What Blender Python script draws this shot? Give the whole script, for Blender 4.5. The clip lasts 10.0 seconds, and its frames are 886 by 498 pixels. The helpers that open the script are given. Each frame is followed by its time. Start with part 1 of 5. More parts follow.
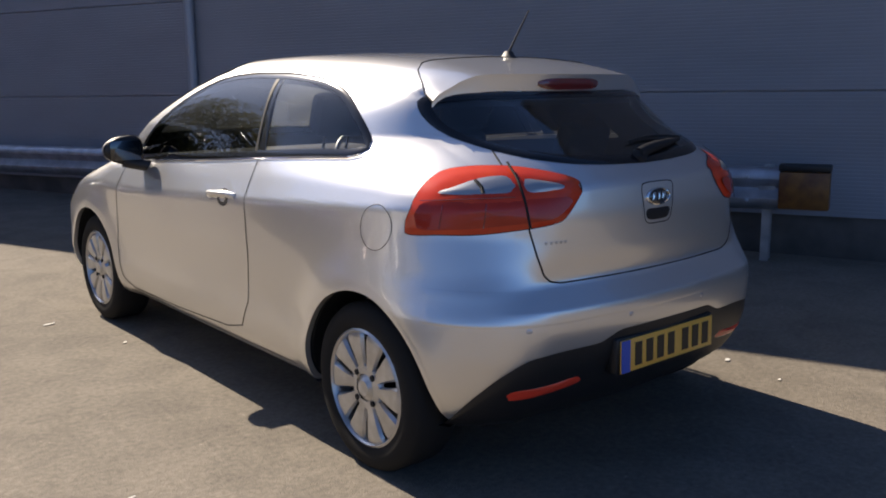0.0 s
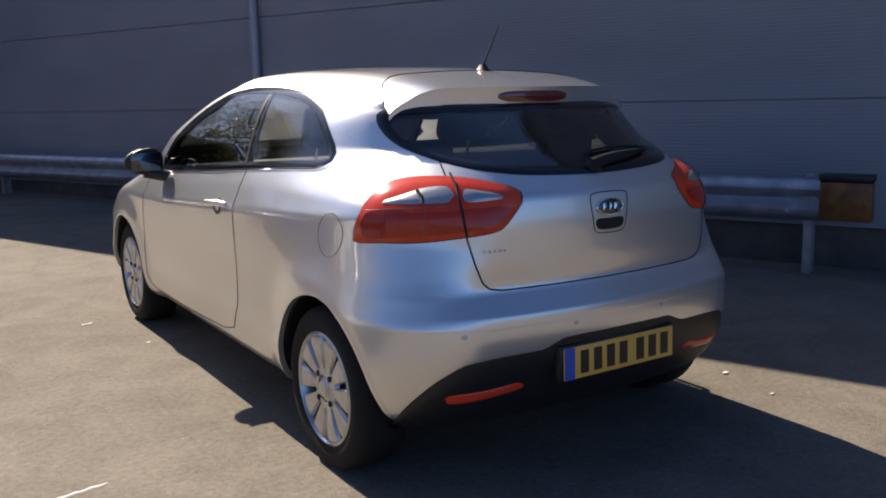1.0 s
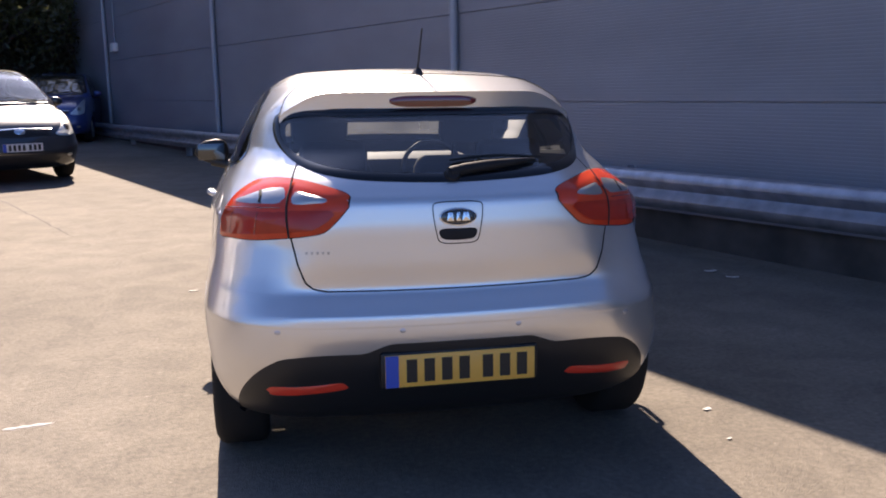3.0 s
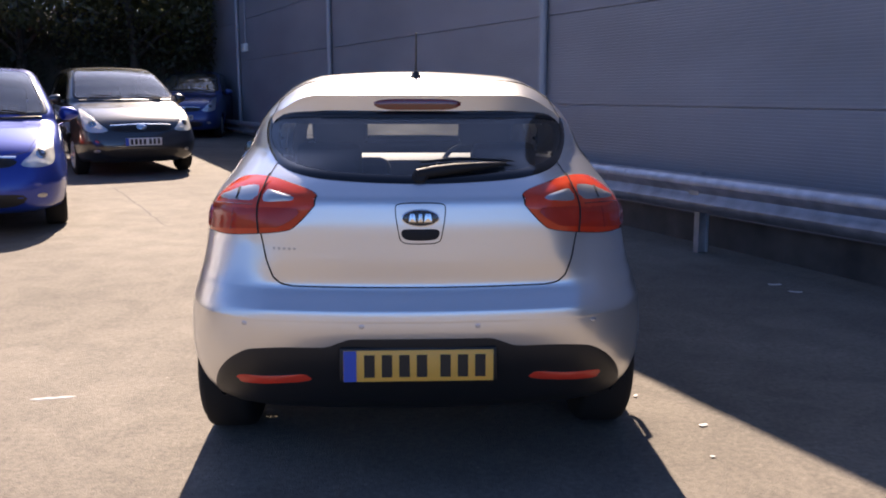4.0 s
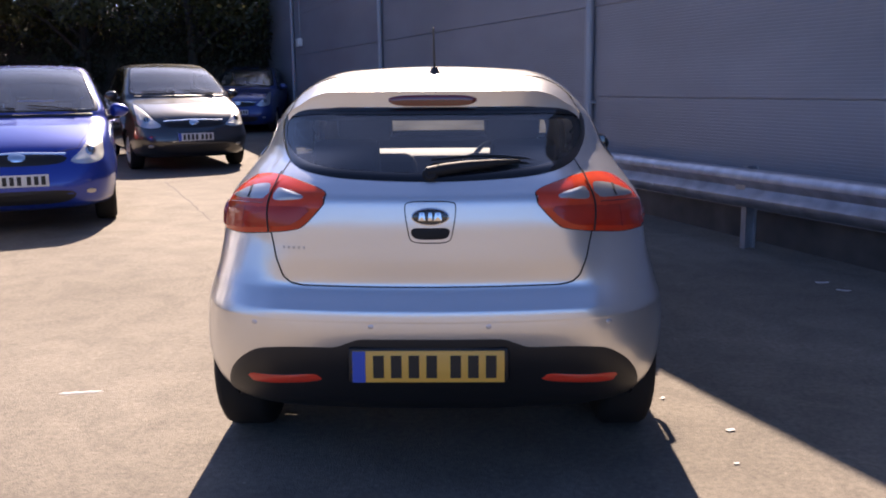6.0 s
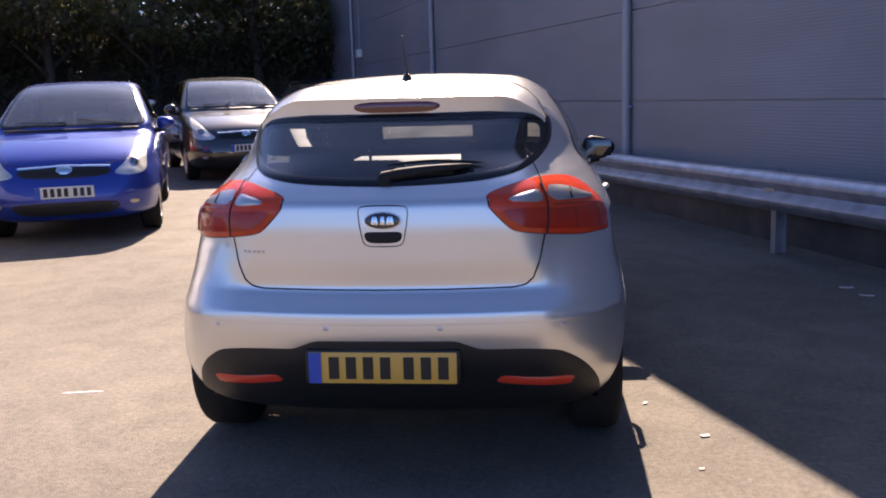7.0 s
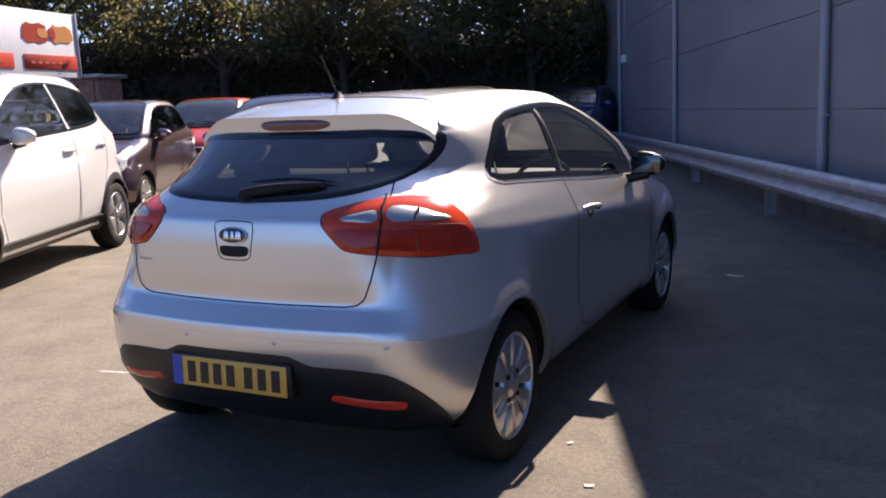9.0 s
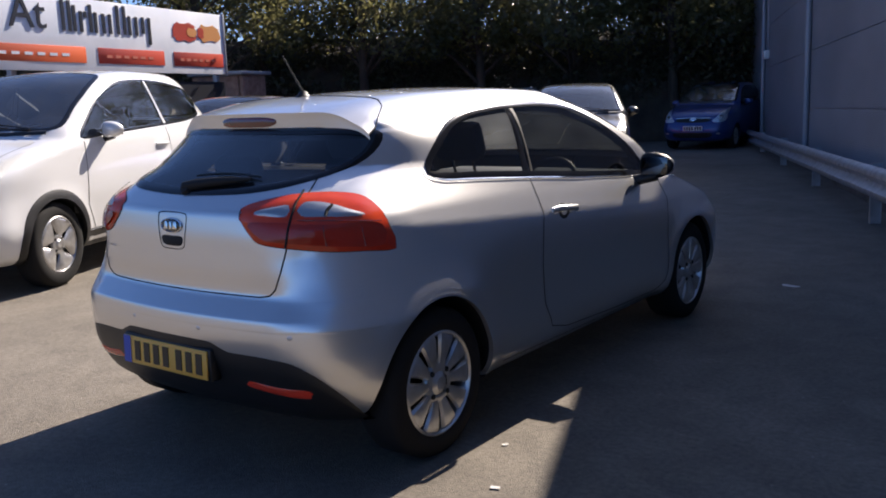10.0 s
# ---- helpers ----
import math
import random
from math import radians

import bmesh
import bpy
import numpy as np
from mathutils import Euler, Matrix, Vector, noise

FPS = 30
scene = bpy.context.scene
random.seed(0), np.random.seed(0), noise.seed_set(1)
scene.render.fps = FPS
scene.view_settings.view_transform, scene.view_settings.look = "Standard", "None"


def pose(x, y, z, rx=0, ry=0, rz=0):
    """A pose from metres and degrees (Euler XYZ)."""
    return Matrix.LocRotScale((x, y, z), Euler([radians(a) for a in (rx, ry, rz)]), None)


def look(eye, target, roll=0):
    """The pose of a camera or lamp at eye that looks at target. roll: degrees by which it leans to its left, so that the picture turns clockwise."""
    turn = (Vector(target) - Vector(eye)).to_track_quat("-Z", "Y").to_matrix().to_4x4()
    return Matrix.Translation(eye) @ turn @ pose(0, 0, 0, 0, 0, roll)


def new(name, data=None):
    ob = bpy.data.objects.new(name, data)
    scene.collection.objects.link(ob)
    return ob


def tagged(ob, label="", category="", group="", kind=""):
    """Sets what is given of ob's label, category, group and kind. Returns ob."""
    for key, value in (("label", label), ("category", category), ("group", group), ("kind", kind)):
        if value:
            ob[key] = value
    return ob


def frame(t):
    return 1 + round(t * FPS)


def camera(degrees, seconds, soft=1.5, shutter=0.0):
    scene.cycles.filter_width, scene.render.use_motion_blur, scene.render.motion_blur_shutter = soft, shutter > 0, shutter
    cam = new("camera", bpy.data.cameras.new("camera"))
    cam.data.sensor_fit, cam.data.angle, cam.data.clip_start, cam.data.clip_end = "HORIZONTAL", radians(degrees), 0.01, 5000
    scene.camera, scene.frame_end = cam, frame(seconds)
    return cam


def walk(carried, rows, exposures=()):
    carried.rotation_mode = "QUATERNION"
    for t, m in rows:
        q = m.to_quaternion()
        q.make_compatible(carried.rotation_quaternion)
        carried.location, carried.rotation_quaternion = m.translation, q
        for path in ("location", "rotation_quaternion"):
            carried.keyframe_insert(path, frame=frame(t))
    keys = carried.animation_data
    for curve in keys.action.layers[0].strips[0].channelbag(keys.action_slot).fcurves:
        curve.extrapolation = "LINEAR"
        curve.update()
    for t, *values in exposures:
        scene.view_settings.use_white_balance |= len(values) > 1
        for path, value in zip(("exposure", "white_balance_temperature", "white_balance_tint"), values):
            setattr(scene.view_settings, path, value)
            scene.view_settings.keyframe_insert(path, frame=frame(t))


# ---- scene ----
cam = camera(53.2, 10.0, soft=1.9)
PATH = [
    (0, (-2.51, -1.753, 1.349), (-1.242, -0.254, 0.967), 0.0),
    (0.5, (-2.376, -1.992, 1.362), (-1.193, -0.427, 0.975), 0.2),
    (1, (-2.162, -2.145, 1.359), (-1.076, -0.504, 1.0), -0.7),
    (1.5, (-1.822, -2.287, 1.374), (-0.827, -0.593, 1.0), -0.5),
    (2, (-1.466, -2.578, 1.376), (-0.67, -0.781, 1.004), -1.2),
    (2.5, (-1.088, -2.719, 1.366), (-0.464, -0.854, 1.0), -0.7),
    (2.7, (-0.911, -2.745, 1.386), (-0.375, -0.854, 1.015), -0.5),
    (3.8, (-0.149, -2.97, 1.413), (-0.014, -1.009, 1.039), 0.0),
    (4, (-0.077, -2.942, 1.413), (0.024, -0.979, 1.039), 0.2),
    (4.5, (0.045, -2.897, 1.411), (0.061, -0.937, 1.015), -0.2),
    (5, (0.078, -2.887, 1.415), (0.059, -0.925, 1.031), -0.5),
    (5.2, (0.09, -2.889, 1.43), (0.063, -0.928, 1.041), -0.5),
    (6.3, (0.093, -2.883, 1.416), (0.055, -0.922, 1.026), -0.3),
    (6.5, (0.172, -2.879, 1.398), (0.094, -0.919, 1.009), -0.9),
    (7, (0.515, -2.912, 1.41), (0.313, -0.957, 1.041), -1.6),
    (7.5, (0.871, -2.836, 1.393), (0.517, -0.902, 1.031), -1.7),
    (8, (1.287, -2.707, 1.428), (0.734, -0.819, 1.067), -2.9),
    (8.5, (1.746, -2.622, 1.457), (1.014, -0.792, 1.12), -3.2),
    (9, (2.1, -2.421, 1.405), (1.214, -0.659, 1.07), -2.3),
    (9.5, (2.504, -2.205, 1.412), (1.442, -0.546, 1.068), -2.8),
    (10, (2.877, -1.999, 1.385), (1.686, -0.427, 1.055), -2.0),
]
EXPOSURES = [(0, 0.92, 6850, 13), (1.5, 1.02, 6850, 14), (2.3, 1.42, 6950, 19), (4.0, 1.57, 7000, 21), (7.0, 1.64, 7100, 24), (8.5, 1.56, 7000, 23), (9.4, 1.24, 6650, 18), (10.0, 1.07, 6400, 16)]
walk(cam, [(t, look(eye, target, roll)) for t, eye, target, roll in PATH], EXPOSURES)

# sun ahead of the parked hatchback, a little to its left
TO_SUN = Vector((-0.06, 1.28, 1.0)).normalized()
world = bpy.data.worlds.new("sky")
world.use_nodes = True
scene.world = world
sky = world.node_tree.nodes.new("ShaderNodeTexSky")
sky.sky_type = "NISHITA"
sky.sun_disc = False
sky.dust_density = 1.2
sky.air_density = 0.7
sky.ozone_density = 10.0
sky.sun_elevation = math.asin(TO_SUN.z)
sky.sun_rotation = math.atan2(TO_SUN.x, TO_SUN.y)
deep = world.node_tree.nodes.new("ShaderNodeHueSaturation")
deep.inputs["Saturation"].default_value = 1.0
world.node_tree.links.new(sky.outputs[0], deep.inputs["Color"])
world.node_tree.links.new(deep.outputs[0], world.node_tree.nodes["Background"].inputs[0])
world.node_tree.nodes["Background"].inputs[1].default_value = 0.082
sun = new("sun", bpy.data.lights.new("sun", "SUN"))
sun.data.energy = 4.8
sun.data.angle = radians(0.4)
sun.data.color = (1.0, 0.9, 0.755)
sun.matrix_world = look(TO_SUN * 60, (0, 0, 0))


# ---- materials ----
def mat(name, color, rough=0.5, metal=0.0, coat=0.0, spec=0.5):
    m = bpy.data.materials.new(name)
    m.use_nodes = True
    b = m.node_tree.nodes["Principled BSDF"]
    b.inputs["Base Color"].default_value = (*color, 1)
    b.inputs["Roughness"].default_value = rough
    b.inputs["Metallic"].default_value = metal
    b.inputs["Coat Weight"].default_value = coat
    b.inputs["Coat Roughness"].default_value = 0.03
    b.inputs["Coat IOR"].default_value = 1.6
    b.inputs["Specular IOR Level"].default_value = spec
    return m


def nd(m, kind, **values):
    n = m.node_tree.nodes.new(kind)
    for k, v in values.items():
        n.inputs[k.replace("_", " ")].default_value = v
    return n


def wire(m, a, b):
    m.node_tree.links.new(a, b)


def coords(m):
    return nd(m, "ShaderNodeTexCoord").outputs["Object"]


def noisy(m, colors, scale, detail=6.0, stretch=(1, 1, 1), into="Base Color"):
    """Vary the base colour by a noise between stops (position, colour)."""
    mp = nd(m, "ShaderNodeMapping", Scale=stretch)
    wire(m, coords(m), mp.inputs[0])
    n = nd(m, "ShaderNodeTexNoise", Scale=scale, Detail=detail)
    wire(m, mp.outputs[0], n.inputs["Vector"])
    r = nd(m, "ShaderNodeValToRGB")
    e = r.color_ramp.elements
    e[0].position, e[0].color = colors[0][0], (*colors[0][1], 1)
    e[1].position, e[1].color = colors[-1][0], (*colors[-1][1], 1)
    for p, c in colors[1:-1]:
        x = e.new(p)
        x.color = (*c, 1)
    wire(m, n.outputs["Fac"], r.inputs[0])
    wire(m, r.outputs[0], m.node_tree.nodes["Principled BSDF"].inputs[into])
    return n, r


def bumpy(m, scale, strength, distance=0.01, detail=5.0, stretch=(1, 1, 1)):
    mp = nd(m, "ShaderNodeMapping", Scale=stretch)
    wire(m, coords(m), mp.inputs[0])
    n = nd(m, "ShaderNodeTexNoise", Scale=scale, Detail=detail)
    wire(m, mp.outputs[0], n.inputs["Vector"])
    b = nd(m, "ShaderNodeBump", Strength=strength, Distance=distance)
    wire(m, n.outputs["Fac"], b.inputs["Height"])
    wire(m, b.outputs[0], m.node_tree.nodes["Principled BSDF"].inputs["Normal"])


def glass_mat(name, tint, gloss=1.0, rough=0.01, ior=1.55, dust=0.0, kind="ShaderNodeBsdfTranslucent"):
    m = bpy.data.materials.new(name)
    m.use_nodes = True
    m.node_tree.nodes.remove(m.node_tree.nodes["Principled BSDF"])
    out = m.node_tree.nodes["Material Output"]
    tr = nd(m, "ShaderNodeBsdfTransparent", Color=(*tint, 1))
    gl = nd(m, "ShaderNodeBsdfGlossy", Color=(gloss, gloss, gloss, 1), Roughness=rough)
    fr = nd(m, "ShaderNodeFresnel", IOR=ior)
    mx = nd(m, "ShaderNodeMixShader")
    wire(m, fr.outputs[0], mx.inputs[0])
    wire(m, tr.outputs[0], mx.inputs[1])
    wire(m, gl.outputs[0], mx.inputs[2])
    wire(m, mx.outputs[0], out.inputs[0])
    if dust:
        # a pale scattering film: dust, and on parked cars a stand-in for sky glare
        film = nd(m, kind, Color=(0.8, 0.8, 0.78, 1))
        n = nd(m, "ShaderNodeTexNoise", Scale=5.0, Detail=6.0)
        wire(m, coords(m), n.inputs["Vector"])
        k = nd(m, "ShaderNodeMath")
        k.operation = "MULTIPLY"
        k.inputs[1].default_value = dust * 2
        wire(m, n.outputs["Fac"], k.inputs[0])
        mx2 = nd(m, "ShaderNodeMixShader")
        wire(m, k.outputs[0], mx2.inputs[0])
        wire(m, mx.outputs[0], mx2.inputs[1])
        wire(m, film.outputs[0], mx2.inputs[2])
        wire(m, mx2.outputs[0], out.inputs[0])
    return m


def paint(name, color, metal=0.0, rough=0.3, clear=1.75):
    """Car paint: flakes or pigment under a thin sharp lacquer, with a little road dust in its gloss."""
    m = mat(name, color, rough, metal, coat=1.0)
    b = m.node_tree.nodes["Principled BSDF"]
    b.inputs["Coat IOR"].default_value = clear
    n = nd(m, "ShaderNodeTexNoise", Scale=1400.0, Detail=1.0)
    wire(m, coords(m), n.inputs["Vector"])
    mx = nd(m, "ShaderNodeMix")
    mx.data_type = "RGBA"
    mx.inputs[6].default_value = (*[c * 0.86 for c in color], 1)
    mx.inputs[7].default_value = (*[min(1, c * 1.14) for c in color], 1)
    wire(m, n.outputs["Fac"], mx.inputs[0])
    wire(m, mx.outputs[2], b.inputs["Base Color"])
    dust = nd(m, "ShaderNodeTexNoise", Scale=3.0, Detail=8.0)
    wire(m, coords(m), dust.inputs["Vector"])
    mr = nd(m, "ShaderNodeMapRange")
    mr.inputs["From Min"].default_value, mr.inputs["From Max"].default_value = 0.3, 0.75
    mr.inputs["To Min"].default_value, mr.inputs["To Max"].default_value = 0.01, 0.05
    wire(m, dust.outputs["Fac"], mr.inputs["Value"])
    wire(m, mr.outputs[0], b.inputs["Coat Roughness"])
    return m


SILVER = paint("silver_paint", (0.76, 0.75, 0.73), 0.86, 0.335, 1.75)
WHITE = paint("white_paint", (0.8, 0.8, 0.79))
BLUE = paint("blue_paint", (0.004, 0.036, 0.32), 0.4, 0.35, 1.5)
NAVY = paint("dark_blue_paint", (0.015, 0.045, 0.2), 0.3, 0.35, 1.5)
BLACK = paint("black_paint", (0.012, 0.012, 0.014), 0.2)
MAROON = paint("dark_maroon_paint", (0.13, 0.085, 0.088), 0.6)
RED = paint("red_paint", (0.58, 0.05, 0.025), 0.0, 0.3, 1.5)
GREYCAR = paint("pale_silver_paint", (0.55, 0.56, 0.58), 0.5)
PLASTIC = mat("black_plastic", (0.012, 0.012, 0.013), 0.45)
bumpy(PLASTIC, 900, 0.2, 0.001)
FRIT = mat("black_glass_border", (0.008, 0.008, 0.009), 0.12)
RUBBER = mat("tyre_rubber", (0.014, 0.0135, 0.013), 0.8, spec=0.25)
bumpy(RUBBER, 120, 0.25, 0.002)
ALLOY = mat("alloy_silver", (0.55, 0.55, 0.55), 0.32, 0.75, coat=0.5)
noisy(ALLOY, [(0.3, (0.42, 0.41, 0.39)), (0.7, (0.62, 0.62, 0.62))], 14)
MIRROR = mat("mirror_glass", (0.12, 0.125, 0.13), 0.03, 1.0)
CHROME = mat("chrome", (0.8, 0.8, 0.8), 0.08, 1.0)
FINEGAP = mat("fine_panel_gap", (0.06, 0.06, 0.06), 0.7)
SATIN = mat("satin_grey_trim", (0.022, 0.022, 0.023), 0.6, spec=0.2)
GAP = mat("panel_gap", (0.01, 0.01, 0.01), 0.8)
CABIN = mat("dark_cabin_trim", (0.035, 0.035, 0.038), 0.7)
CLOTH = mat("black_seat_cloth", (0.04, 0.042, 0.047), 0.9)
bumpy(CLOTH, 300, 0.4, 0.002)
WINDOW = glass_mat("tinted_window_glass", (0.74, 0.78, 0.79), ior=1.52)
SMOKED = glass_mat("smoked_side_glass", (0.12, 0.135, 0.14), ior=1.5)
PRIVACY = glass_mat("dark_rear_glass", (0.76, 0.81, 0.83), ior=1.75)
SCREENGLASS = glass_mat("windscreen_glass", (0.78, 0.84, 0.84), ior=1.6, dust=0.065)
# parked windscreens: the pale film also imitates sky glare on the glass
GLARESCREEN = glass_mat("dusty_glare_windscreen_glass", (0.72, 0.8, 0.83), ior=1.95, dust=0.035, kind="ShaderNodeBsdfDiffuse")
HEADLAMP = mat("headlamp_reflector", (0.8, 0.8, 0.8), 0.3, 0.6)
bumpy(HEADLAMP, 40, 0.6, 0.006)
CLEAR = glass_mat("clear_lens", (0.92, 0.94, 0.95))
REDLENS = mat("red_lens", (0.62, 0.025, 0.012), 0.12)
noisy(REDLENS, [(0.3, (0.55, 0.035, 0.012)), (0.7, (0.72, 0.075, 0.02))], 7)
LOWRED = mat("deep_red_lens", (0.4, 0.012, 0.006), 0.1)
noisy(LOWRED, [(0.3, (0.36, 0.022, 0.009)), (0.7, (0.5, 0.038, 0.014))], 8)
DIMRED = mat("bumper_reflector_red", (0.75, 0.06, 0.03), 0.15)
DARKRED = mat("dark_red_lens", (0.16, 0.012, 0.01), 0.12, 0.0, 1.0)
REFLECT = mat("lamp_reflector", (0.5, 0.5, 0.49), 0.3, 0.8)
bumpy(REFLECT, 160, 0.35, 0.002)
YELLOW = mat("plate_yellow", (0.9, 0.48, 0.085), 0.35)
PLATEWHITE = mat("plate_white", (0.75, 0.75, 0.72), 0.35)
PLATEBLUE = mat("plate_blue", (0.02, 0.09, 0.5), 0.35)
INK = mat("plate_ink", (0.012, 0.012, 0.012), 0.4)
BADGE = mat("badge_dark", (0.012, 0.013, 0.016), 0.1, 0.0, 1.0)

ASPHALT = mat("worn_asphalt", (0.2, 0.19, 0.17), 0.92)
_n, _r = noisy(ASPHALT, [(0.25, (0.122, 0.105, 0.082)), (0.5, (0.16, 0.139, 0.11)), (0.75, (0.196, 0.172, 0.137))], 0.5, 9)
_g = nd(ASPHALT, "ShaderNodeTexNoise", Scale=38.0, Detail=12.0, Roughness=0.75)
wire(ASPHALT, coords(ASPHALT), _g.inputs["Vector"])
_gr = nd(ASPHALT, "ShaderNodeMapRange")
_gr.inputs["From Min"].default_value, _gr.inputs["From Max"].default_value = 0.3, 0.7
_gr.inputs["To Min"].default_value, _gr.inputs["To Max"].default_value = 0.62, 1.38
wire(ASPHALT, _g.outputs["Fac"], _gr.inputs["Value"])
_v = nd(ASPHALT, "ShaderNodeTexVoronoi", Scale=9.0)
wire(ASPHALT, coords(ASPHALT), _v.inputs["Vector"])
_vr = nd(ASPHALT, "ShaderNodeMapRange")
_vr.inputs["From Min"].default_value, _vr.inputs["From Max"].default_value = 0.035, 0.06
_vr.inputs["To Min"].default_value, _vr.inputs["To Max"].default_value = 1.75, 1.0
wire(ASPHALT, _v.outputs["Distance"], _vr.inputs["Value"])
_mm = nd(ASPHALT, "ShaderNodeMath")
_mm.operation = "MULTIPLY"
wire(ASPHALT, _gr.outputs[0], _mm.inputs[0])
wire(ASPHALT, _vr.outputs[0], _mm.inputs[1])
_mx = nd(ASPHALT, "ShaderNodeVectorMath")
_mx.operation = "SCALE"
_p = nd(ASPHALT, "ShaderNodeTexNoise", Scale=3.2, Detail=4.0, Roughness=0.65, Distortion=0.6)
wire(ASPHALT, coords(ASPHALT), _p.inputs["Vector"])
_pr = nd(ASPHALT, "ShaderNodeMapRange")
_pr.inputs["From Min"].default_value, _pr.inputs["From Max"].default_value = 0.36, 0.62
_pr.inputs["To Min"].default_value, _pr.inputs["To Max"].default_value = 0.82, 1.07
wire(ASPHALT, _p.outputs["Fac"], _pr.inputs["Value"])
_pm = nd(ASPHALT, "ShaderNodeVectorMath")
_pm.operation = "SCALE"
wire(ASPHALT, _r.outputs[0], _pm.inputs[0])
wire(ASPHALT, _pr.outputs[0], _pm.inputs["Scale"])
wire(ASPHALT, _pm.outputs[0], _mx.inputs[0])
wire(ASPHALT, _mm.outputs[0], _mx.inputs["Scale"])
wire(ASPHALT, _mx.outputs[0], ASPHALT.node_tree.nodes["Principled BSDF"].inputs["Base Color"])
bumpy(ASPHALT, 120, 0.7, 0.008, 10)
CLADDING = mat("grey_blue_cladding", (0.2, 0.22, 0.27), 0.42)
noisy(CLADDING, [(0.3, (0.215, 0.222, 0.245)), (0.7, (0.28, 0.287, 0.315))], 0.5, 8, (1, 1, 3))
GALV = mat("galvanised_steel", (0.42, 0.44, 0.48), 0.42, 0.8)
noisy(GALV, [(0.3, (0.3, 0.31, 0.34)), (0.7, (0.5, 0.52, 0.56))], 7, 8)
STEELPOST = mat("grey_post_paint", (0.3, 0.32, 0.36), 0.45, 0.2)
HAZARD = mat("amber_reflector", (0.2, 0.075, 0.014), 0.4)
noisy(HAZARD, [(0.35, (0.11, 0.035, 0.01)), (0.65, (0.24, 0.1, 0.018))], 9, 4)
BARK = mat("bark", (0.06, 0.045, 0.035), 0.9)
noisy(BARK, [(0.3, (0.035, 0.028, 0.022)), (0.7, (0.1, 0.075, 0.055))], 9, 8, (1, 1, 0.2))
bumpy(BARK, 20, 0.8, 0.03)
SOIL = mat("dark_earth", (0.05, 0.04, 0.03), 0.95)
noisy(SOIL, [(0.3, (0.03, 0.024, 0.018)), (0.7, (0.08, 0.065, 0.045))], 1.5, 10)
bumpy(SOIL, 6, 0.8, 0.08)
LEAF = mat("leaf", (0.07, 0.09, 0.03), 0.2)
_b = LEAF.node_tree.nodes["Principled BSDF"]
_r = nd(LEAF, "ShaderNodeValToRGB")
_r.color_ramp.elements[0].color, _r.color_ramp.elements[1].color = (0.028, 0.028, 0.014, 1), (0.075, 0.076, 0.028, 1)
_g = nd(LEAF, "ShaderNodeNewGeometry")
wire(LEAF, _g.outputs["Random Per Island"], _r.inputs[0])
wire(LEAF, _r.outputs[0], _b.inputs["Base Color"])
_t = nd(LEAF, "ShaderNodeBsdfTranslucent", Color=(0.34, 0.32, 0.13, 1))
_m = nd(LEAF, "ShaderNodeMixShader", Fac=0.36)
wire(LEAF, _b.outputs[0], _m.inputs[1])
wire(LEAF, _t.outputs[0], _m.inputs[2])
wire(LEAF, _m.outputs[0], LEAF.node_tree.nodes["Material Output"].inputs[0])
# hedge foliage: shade put into a darker leaf colour that lets no light through
SHADELEAF = mat("shaded_hedge_leaf", (0.03, 0.04, 0.014), 0.45)
_r = nd(SHADELEAF, "ShaderNodeValToRGB")
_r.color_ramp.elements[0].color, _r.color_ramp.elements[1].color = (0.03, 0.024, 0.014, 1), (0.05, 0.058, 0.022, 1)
_g = nd(SHADELEAF, "ShaderNodeNewGeometry")
wire(SHADELEAF, _g.outputs["Random Per Island"], _r.inputs[0])
wire(SHADELEAF, _r.outputs[0], SHADELEAF.node_tree.nodes["Principled BSDF"].inputs["Base Color"])
SIGNWHITE = mat("sign_white", (0.72, 0.75, 0.8), 0.4)
noisy(SIGNWHITE, [(0.3, (0.62, 0.66, 0.72)), (0.7, (0.78, 0.8, 0.83))], 1.2, 6)
SIGNRED = mat("sign_red", (0.55, 0.07, 0.04), 0.4)
SIGNORANGE = mat("sign_orange", (0.72, 0.14, 0.05), 0.4)
SIGNPINK = mat("sign_faded_red", (0.62, 0.2, 0.13), 0.4)
SIGNAMBER = mat("sign_amber", (0.8, 0.36, 0.12), 0.4)
SIGNINK = mat("sign_ink", (0.02, 0.022, 0.03), 0.4)
BRICK = mat("brick", (0.3, 0.17, 0.12), 0.85)
noisy(BRICK, [(0.3, (0.2, 0.12, 0.09)), (0.7, (0.36, 0.24, 0.18))], 6, 6)
WHITELINE = mat("worn_white_paint", (0.6, 0.58, 0.54), 0.8)


# ---- mesh helpers ----
def link(name, bm, material, parent=None, label="", smooth=True):
    me = bpy.data.meshes.new(name)
    bmesh.ops.recalc_face_normals(bm, faces=bm.faces)
    bm.to_mesh(me)
    bm.free()
    me.materials.append(material)
    if smooth:
        me.shade_smooth()
        me.set_sharp_from_angle(angle=radians(38))
    ob = new(name, me)
    if parent:
        ob.parent = parent
    if label:
        ob["label"] = label
    return ob


def part(name, bm, material, parent, label="", smooth=True):
    return link(name, bm, material, parent, label, smooth)


def thing(name, m=None, label="", category="", group="", kind=""):
    ob = new(name)
    if m is not None:
        ob.matrix_basis = m
    return tagged(ob, label, category, group, kind)


def box_bm(size, at=(0, 0, 0), bevel=0.0, m=None):
    bm = bmesh.new()
    bmesh.ops.create_cube(bm, size=1, matrix=Matrix.Translation(at) @ Matrix.Diagonal((*size, 1)))
    if bevel:
        bmesh.ops.bevel(bm, geom=bm.edges[:], offset=bevel, segments=2, affect="EDGES", profile=0.5)
    if m is not None:
        bm.transform(m)
    return bm


